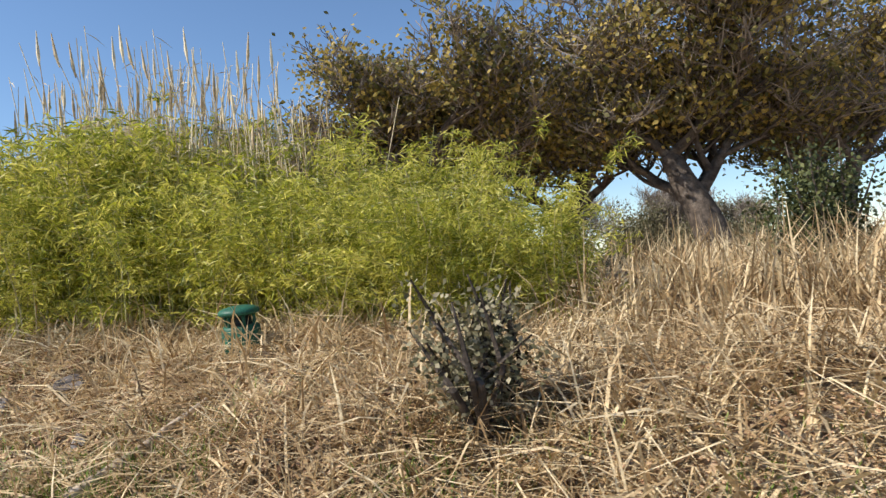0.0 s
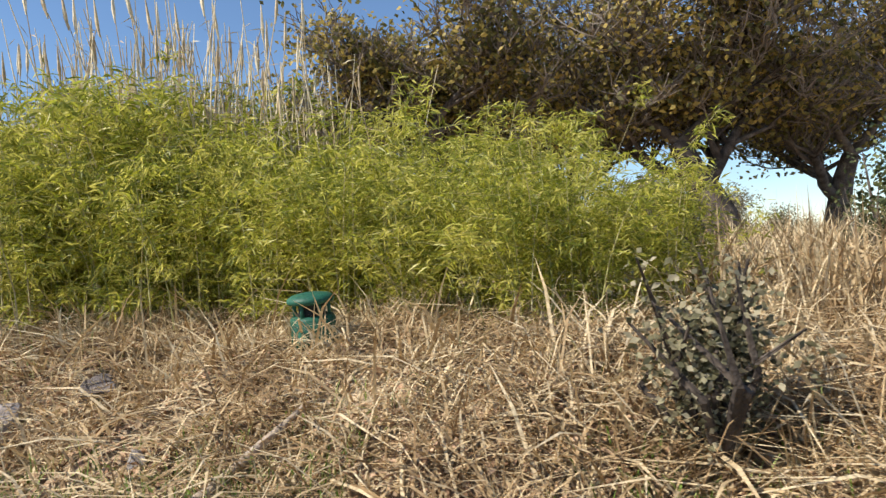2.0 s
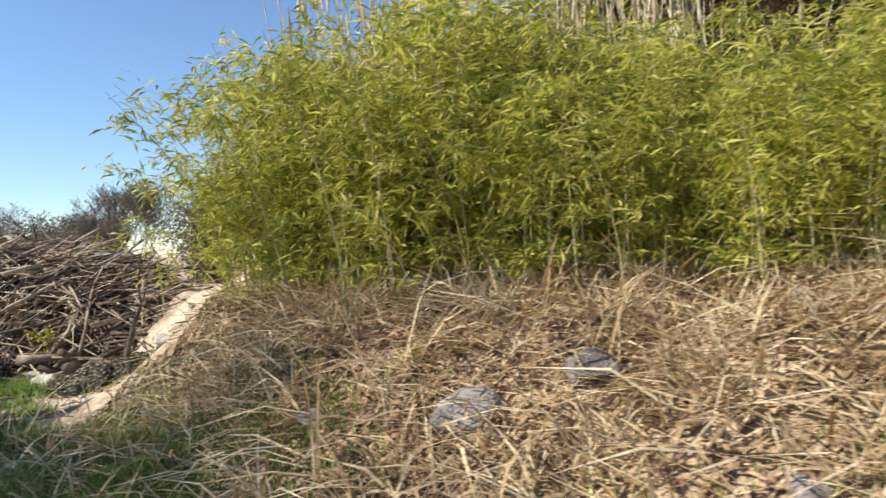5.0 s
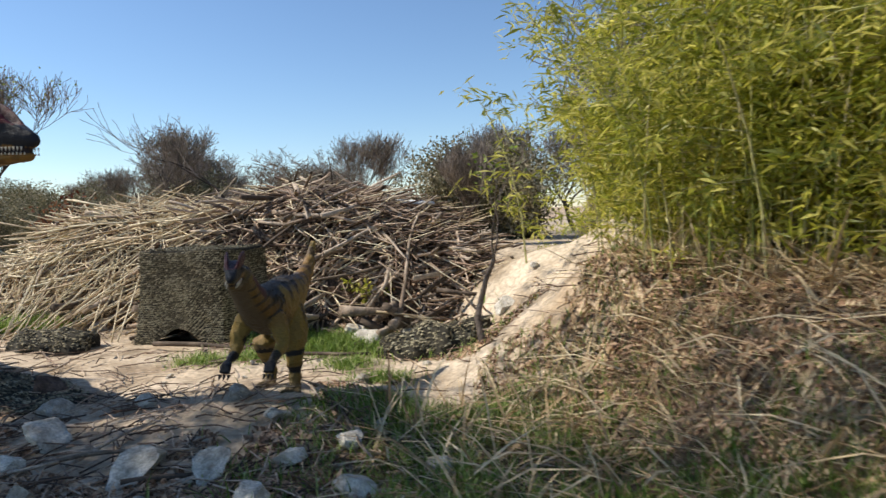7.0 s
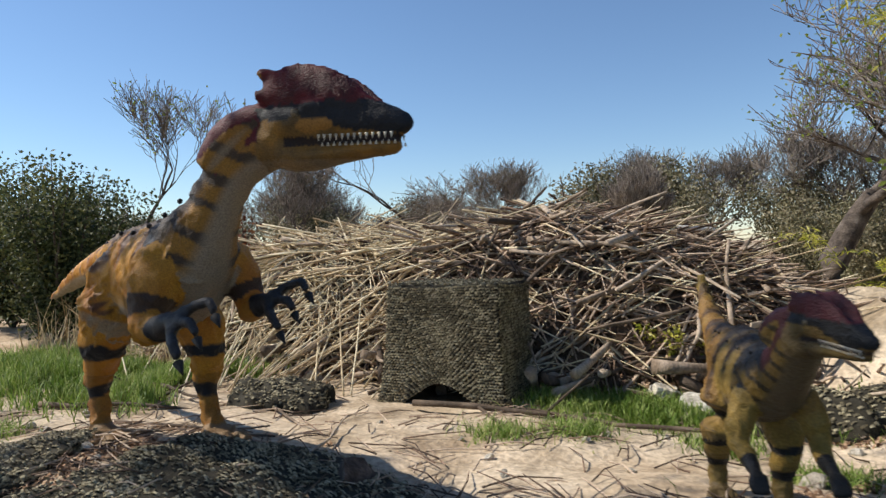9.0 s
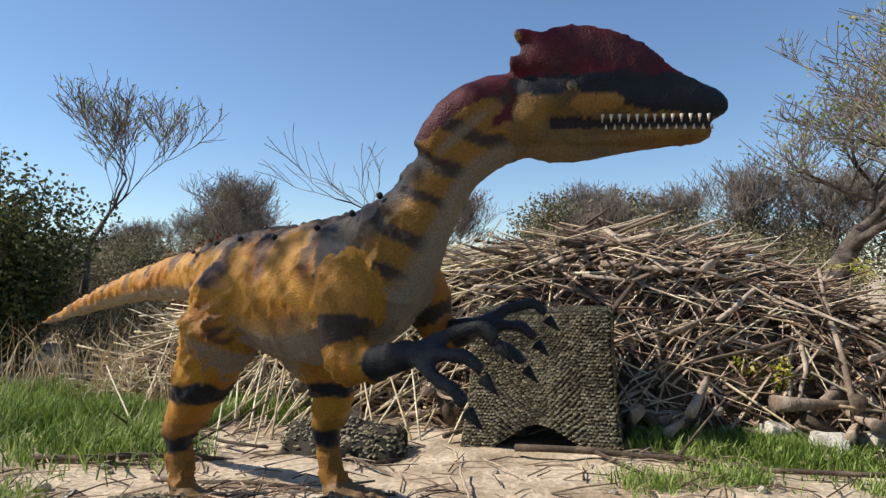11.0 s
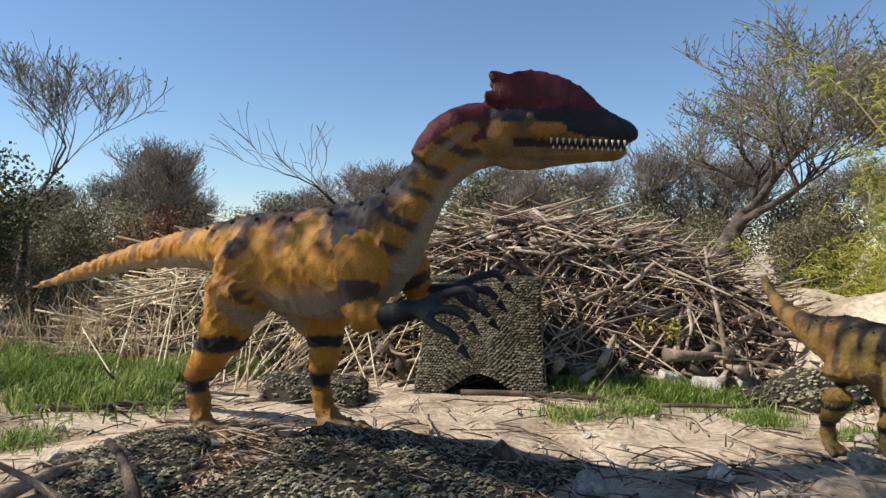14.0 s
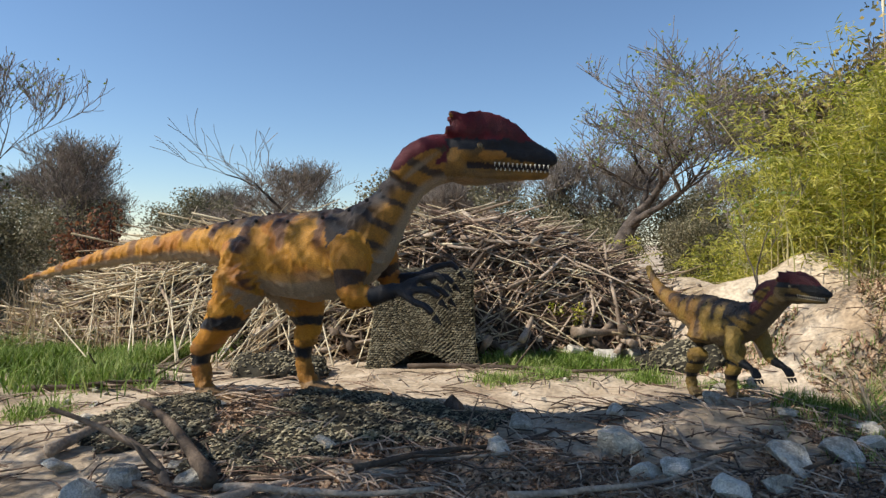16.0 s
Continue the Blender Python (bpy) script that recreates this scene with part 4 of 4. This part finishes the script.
def plants():
    tree("oak_tree", -2.9, 13.5, "bare spreading oak with mistletoe and pale new leaves", 3, 8.0, .27, .56, 5, 1700, M_SPRING, .08, .14, lean=(-.05, 0), first=.27, up=.42, forks=3)
    tree("live_oak", 10.6, 10.4, "large live oak with dark trunk and golden-green leaves", 12, 17.5, .42, .62, 5, 19000, M_OAKLEAF, .14, .32, lean=(.12, -.05), first=.16, up=.5, forks=4)
    far_oak = tree("live_oak", 5.2, 13.2, "live oak with dense dull green and ochre leaves", 15, 17.5, .36, .62, 5, 17000, M_OAKLEAF, .14, .32, lean=(.05, -.1), first=.16, up=.5, forks=4)
    copy_thing(far_oak, pose(8.6, 14.6, .9, 0, 0, 140))
    copy_thing(far_oak, pose(14.4, 12.6, .7, 0, 0, 60))
    copy_thing(far_oak, pose(2.2, 15.0, .7, 0, 0, 250) @ Matrix.Scale(.8, 4)).matrix_basis = pose(2.2, 15.0, .7, 0, 0, 250) @ Matrix.Scale(.8, 4)
    tree("bare_tree", -14.7, 10.3, "tall bare tree with thin twigs", 7, 5.6, .10, .40, 5, 200, M_SPRING, .07, .1, up=.6, first=.36, forks=2)
    tree("bare_tree", -11.6, 15.2, "low spreading bare tree with tangled grey twigs", 8, 4.4, .14, .66, 5, 0, up=.2, first=.28, lean=(.3, 0))
    tree("fan_shaped_shrub", -6.6, 18.5, "bare grey shrub fanning upward", 19, 5.2, .10, .34, 5, 0, up=1.2, first=.22, forks=4)
    tree("leaning_dead_branch", -8.7, 11.4, "thin dead tree leaning over the brush heap", 23, 3.4, .06, .35, 3, 0, up=.1, lean=(-.8, .1), first=.5, forks=2)
    tree("sapling", -2.7, 6.55, "slender bare sapling on the sandy slope", 25, 1.9, .04, .3, 3, 60, M_SPRING, .06, .08, up=.8, first=.5, forks=2)
    tree("shade_tree", -10.1, 2.2, "tall leafy tree shading the clearing", 33, 10.0, .2, .5, 5, 17000, M_OAKLEAF, .14, .32, up=.3, first=.44)
    bush("evergreen_bush", -14.6, 8.6, "dense dark green evergreen bush", 51, 1.6, 3.0, 24000, M_GREENLEAF, .075)
    bush("evergreen_bush", -17.5, 9.5, "dense dark green evergreen bush", 52, 2.0, 3.3, 24000, M_GREENLEAF, .075)
    bush("russet_bush", -12.2, 10.3, "bush with russet dead leaves", 53, .9, 1.9, 2600, M_RUSSET, .08)
    bush("leafy_shrub", 4.85, .85, "small leafy shrub with dark stems in dry grass", 54, .34, .82, 2600, M_SCRUB, .038)
    bush("cedar_bush", 8.2, 3.6, "dark green shrub at the edge of the bank", 55, .55, 1.5, 9000, M_GREENLEAF, .05)
    bush("olive_shrub", -4.55, 8.05, "low yellow-green shrub at the foot of the heap", 56, .5, .6, 2400, M_BAMBOO, .05)
    rng = random.Random(77)
    a = tree("scrub_tree", -12.2, 22.7, "distant grey bare scrub tree", 61, 7.4, .11, .5, 5, 500, M_SCRUB, .07, .2, up=.6, first=.24, forks=3)
    b = bush("scrub_bush", -16.5, 24.5, "distant dull green and brown scrub", 62, 2.2, 3.4, 22000, M_SCRUB, .09)
    for i in range(48):
        x = -44 + 1.35 * i + rng.uniform(-.8, .8)
        y = rng.uniform(20, 27) + abs(x + 10) * .05
        if -14.5 < x < -10:
            continue
        sc = rng.uniform(.85, 1.2)
        src = a if i % 2 else b
        copy_thing(src, pose(x, y, -.1, 0, 0, rng.uniform(0, 360)) @ Matrix.Scale(sc, 4)).matrix_basis = pose(x, y, -.1, 0, 0, rng.uniform(0, 360)) @ Matrix.Scale(sc, 4)
    for x, y, sc in ((-25, 14, .7), (-21, 12, .75), (-22, 17, .8), (18, 20, .8), (14, 24, .9), (22, 15, .7), (-19, 16, .7), (-2, 19, .75), (1, 21, .8), (12.5, 15, .62), (15, 12, .6), (17.5, 9.5, .62), (14.5, 17, .7), (20, 6, .7), (9.5, 18, .7), (-12.8, 11.4, .5), (-15.6, 12.6, .7), (-11.2, 12.4, .5), (-17.5, 11.5, .7), (-13.4, 9.4, .38)):
        m = pose(x, y, -.1, 0, 0, x * 37) @ Matrix.Scale(sc, 4)
        copy_thing(b, m).matrix_basis = m


def blades(name, n, where, rng, ln, w, m, label, lying=0.0, curl=.4):
    v, f = [], []
    for k in range(n):
        p = where(rng)
        if not p:
            continue
        x, y = p
        z = height(x, y) - .01
        L = rng.uniform(*ln)
        a = rng.uniform(0, 6.283)
        tilt = rng.random() ** (1.0 - lying * .75) * (.35 + 1.15 * lying)
        d = Vector((math.cos(a) * math.sin(tilt), math.sin(a) * math.sin(tilt), math.cos(tilt)))
        s = Vector((-math.sin(a), math.cos(a), rng.uniform(-.5, .5))) * w * rng.uniform(.6, 1.4)
        q = Vector((x, y, z)); mid = q + d * L * .55; tip = q + d * L + Vector((math.cos(a), math.sin(a), -1)) * L * curl * rng.uniform(.05, .5)
        tip.z = max(tip.z, height(tip.x, tip.y) + .015)
        mid.z = max(mid.z, height(mid.x, mid.y) + .02)
        i = len(v)
        v += [tuple(q - s), tuple(q + s), tuple(mid + s * .8), tuple(mid - s * .8), tuple(tip)]
        f += [(i, i + 1, i + 2, i + 3), (i + 3, i + 2, i + 4)]
    tagged(part(name, (v, f), m), label, "grass", kind="stuff")


def at(a, s):
    return D_ALONG[0] * a + N_UP[0] * s, D_ALONG[1] * a + N_UP[1] * s


def grasses():
    rng = random.Random(91)
    def on_bank(r):
        a, s = r.uniform(-8, 5.6), r.uniform(1.2, 5.2) if r.random() < .8 else r.uniform(5, 9)
        x, y = at(a, s)
        return (x, y) if a < 4.1 + .5 * nz(x, y, 50) and r.random() < 1 - .6 * sm(a, .6, 2.0) and bank(x, y) > .2 + .1 * nz(x, y, 8) and nz(x * 1.1, y * 1.1, 15) + .5 * nz(x * 3, y * 3, 16) > -.25 else None
    blades("dry_grass", 85000, on_bank, rng, (.1, .42), .0045, M_STRAW, "matted dry straw-coloured grass covering the bank", .95)
    def wisps(r):
        a, s = r.uniform(-6, 5), r.uniform(2.0, 4.9)
        return at(a, s)
    blades("straw_wisp", 6500, wisps, rng, (.3, .8), .0075, M_STRAW, "long pale straw stems lying on the bank", 1.0, .5)
    def tall_dry(r):
        a, s = r.uniform(-8, -.9), r.uniform(2.6, 7)
        if a > -2.2 and s > 4.4:
            return None
        return at(a, s) if r.random() < sm(-a, 1.8, 4.5) else None
    def back_dry(r):
        a, s = r.uniform(-13, -3.2), r.uniform(5.0, 10.5)
        return at(a, s)
    blades("tall_dry_grass", 15000, back_dry, rng, (.5, 1.05), .007, M_STRAW, "tall pale dry grass standing behind the bank", .4, .6)
    blades("tall_dry_grass", 12000, tall_dry, rng, (.25, .62), .0045, M_STRAW, "tall pale dry grass standing on the bank", .78, .9)
    def litter(r):
        a, s = (r.uniform(-7, 4.4) if r.random() < .55 else r.uniform(.4, 4.4)), r.uniform(1.2, 5)
        return at(a, s)
    blades("dead_leaf_litter", 34000, litter, rng, (.04, .12), .014, M_LITTER, "brown dead leaf litter on the bank", 1.0, .8)
    def clear_litter(r):
        x, y = r.uniform(-9.5, -2), r.uniform(2.4, 5.4)
        return (x, y) if nz(x * .8, y * .8, 30) + .4 * nz(x * 3, y * 3, 32) > -.08 + .5 * sm(y, 4.4, 5.4) + .9 * sm(-x, 7.4, 8.4) else None
    blades("clearing_litter", 26000, clear_litter, rng, (.03, .09), .013, M_LITTER, "brown leaf litter over the clearing", 1.0, .8)
    def foot(r):
        a = r.uniform(-7, 5.5)
        s = r.gauss(1.75 + .45 * sm(-a, 0, 2) + .3 * sm(a, .5, 2.5) + .8 * sm(a, 2.5, 4.4), .5)
        x, y = at(a, s)
        return (x, y) if nz(x * .9, y * .9, 21) > -.05 and (not .2 < a < 3.4 or r.random() < .15) else None
    blades("bank_foot_grass", 48000, foot, rng, (.05, .2), .004, M_GRASS, "short green grass at the foot of the bank", .5)
    def left(r):
        x, y = r.gauss(-10.6, 1.0), r.gauss(6.75, .6)
        return (x, y) if x < -8.7 and nz(x * 1.3, y * 1.3, 40) > -.08 else None
    blades("green_grass", 30000, left, rng, (.10, .32), .006, M_GRASS, "lush green grass beside the brush heap", .35)
    def right(r):
        x, y = r.gauss(-4.7, .55), r.gauss(7.25, .25)
        return (x, y) if x > -5.7 else None
    blades("green_grass", 9000, right, rng, (.06, .22), .005, M_GRASS, "green grass between crate and rocks", .4)
    def tufts(r):
        c = r.choice(((-5.0, 6.3), (-5.5, 6.1), (-9.3, 4.6), (-9.6, 4.0), (-4.0, 6.4), (-3.4, 5.9), (-2.4, 3.4), (-1.6, 3.2), (-10.4, 4.4)))
        return r.gauss(c[0], .14), r.gauss(c[1], .12)
    blades("grass_tuft", 5000, tufts, rng, (.05, .17), .004, M_GRASS, "scattered green tufts on sandy soil", .5)
    def path(r):
        x, y = r.gauss(-1.1, .8), r.gauss(3.4, .55)
        return (x, y) if nz(x * 1.4, y * 1.4, 60) > -.2 else None
    blades("path_grass", 16000, path, rng, (.06, .2), .004, M_GRASS, "soft green grass where the bank meets the path", .5)
    def sandy_foot(r):
        x, y = r.uniform(-3.4, -.6), r.uniform(3.6, 7.0)
        return (x, y) if nz(x * 1.2, y * 1.2, 61) > -.1 else None
    # litter and grass added to dull the sand where the lower slope is shaded
    blades("sandy_litter", 9000, sandy_foot, rng, (.03, .1), .012, M_LITTER, "dark leaf litter added for shade at the foot of the sandy slope", 1.0, .8)
    blades("sandy_grass", 5000, sandy_foot, rng, (.05, .16), .004, M_GRASS, "thin green grass on the sandy slope", .5)
    def pilefoot(r):
        x, y = r.uniform(-13, -10), r.uniform(6.8, 9.5)
        return x, y
    blades("dry_weed", 600, pilefoot, rng, (.4, 1.2), .006, M_STRAW, "dry pale stalks standing beside the heap", .35, .4)


# ---- garden speaker ----
def lathe(profile, sides=32):
    v, f = [], []
    for r, z in profile:
        for k in range(sides):
            t = 6.28318 * k / sides
            v.append((r * math.cos(t), r * math.sin(t), z))
    n = len(profile)
    for j in range(n - 1):
        for k in range(sides):
            f.append((j * sides + k, j * sides + (k + 1) % sides, (j + 1) * sides + (k + 1) % sides, (j + 1) * sides + k))
    f.append(tuple(reversed(range(sides)))); f.append(tuple((n - 1) * sides + k for k in range(sides)))
    return v, f


def speaker():
    root = new("garden_speaker")
    part("base", mesh("base", lathe([(.155, -.06), (.155, .0), (.15, .02), (.145, .16), (.135, .175), (.10, .182)]), True), M_GREEN, root)
    part("grille", mesh("grille", lathe([(.10, .178), (.085, .2), (.085, .245), (.10, .262)]), True), M_BLACK, root, "dark recessed sound opening")
    for k in range(6):
        t = k * 1.0472
        c, s = math.cos(t) * .108, math.sin(t) * .108
        v, f = [], []
        tube(v, f, [(c, s, .17), (c * 1.02, s * 1.02, .22), (c, s, .27)], [.014, .012, .014], 8)
        part("strut", mesh("strut", (v, f), True), M_GREEN, root)
    part("cap", mesh("cap", lathe([(.10, .255), (.145, .262), (.156, .275), (.152, .295), (.12, .315), (.06, .326), (.01, .328)]), True), M_GREEN, root, "domed green cap")
    root.matrix_world = pose(3.2, 2.82, height(3.2, 2.82) + .02, 4, -3, 0)
    tagged(root, "green plastic mushroom-shaped garden speaker standing in straw", "speaker")


M_GREYROCK = mat("grey_stone", [(0.16, 0.14, 0.13), (0.26, 0.23, 0.215), (0.36, 0.33, 0.31)], 4.0, 0.9, 0.8, 25, 0.3)
# brown debris, its colour darkened to hold the shade of the heap's hollows
M_LITTERCORE = mat("shaded_debris", [(0.035, 0.025, 0.018), (0.09, 0.06, 0.04), (0.18, 0.12, 0.08)], 5.0, 0.95, 1.0, 25, 0)
net_box()
brush_pile()
hedge()
plants()
speaker()
net_heap("net_heap", -7.85, 6.35, .55, .32, .22, 5, 71, "low heap of olive camouflage netting beside the crate")
net_heap("net_heap", -3.38, 7.0, .55, .36, .32, -5, 72, "rounded heap of olive camouflage netting by the rocks")
net_heap("net_mound", -6.45, 4.5, .95, .62, .07, 12, 73, "dark camouflage netting spread under the large statue")
net_heap("net_mound", -8.05, 4.1, .55, .5, .09, -20, 74, "dark camouflage netting bunched at the foot of the large statue")
net_heap("net_mound", -7.1, 3.75, .6, .4, .05, 30, 75, "dark camouflage netting half covered by branches and litter")
scatter_rocks()
scatter_sticks()
grasses()
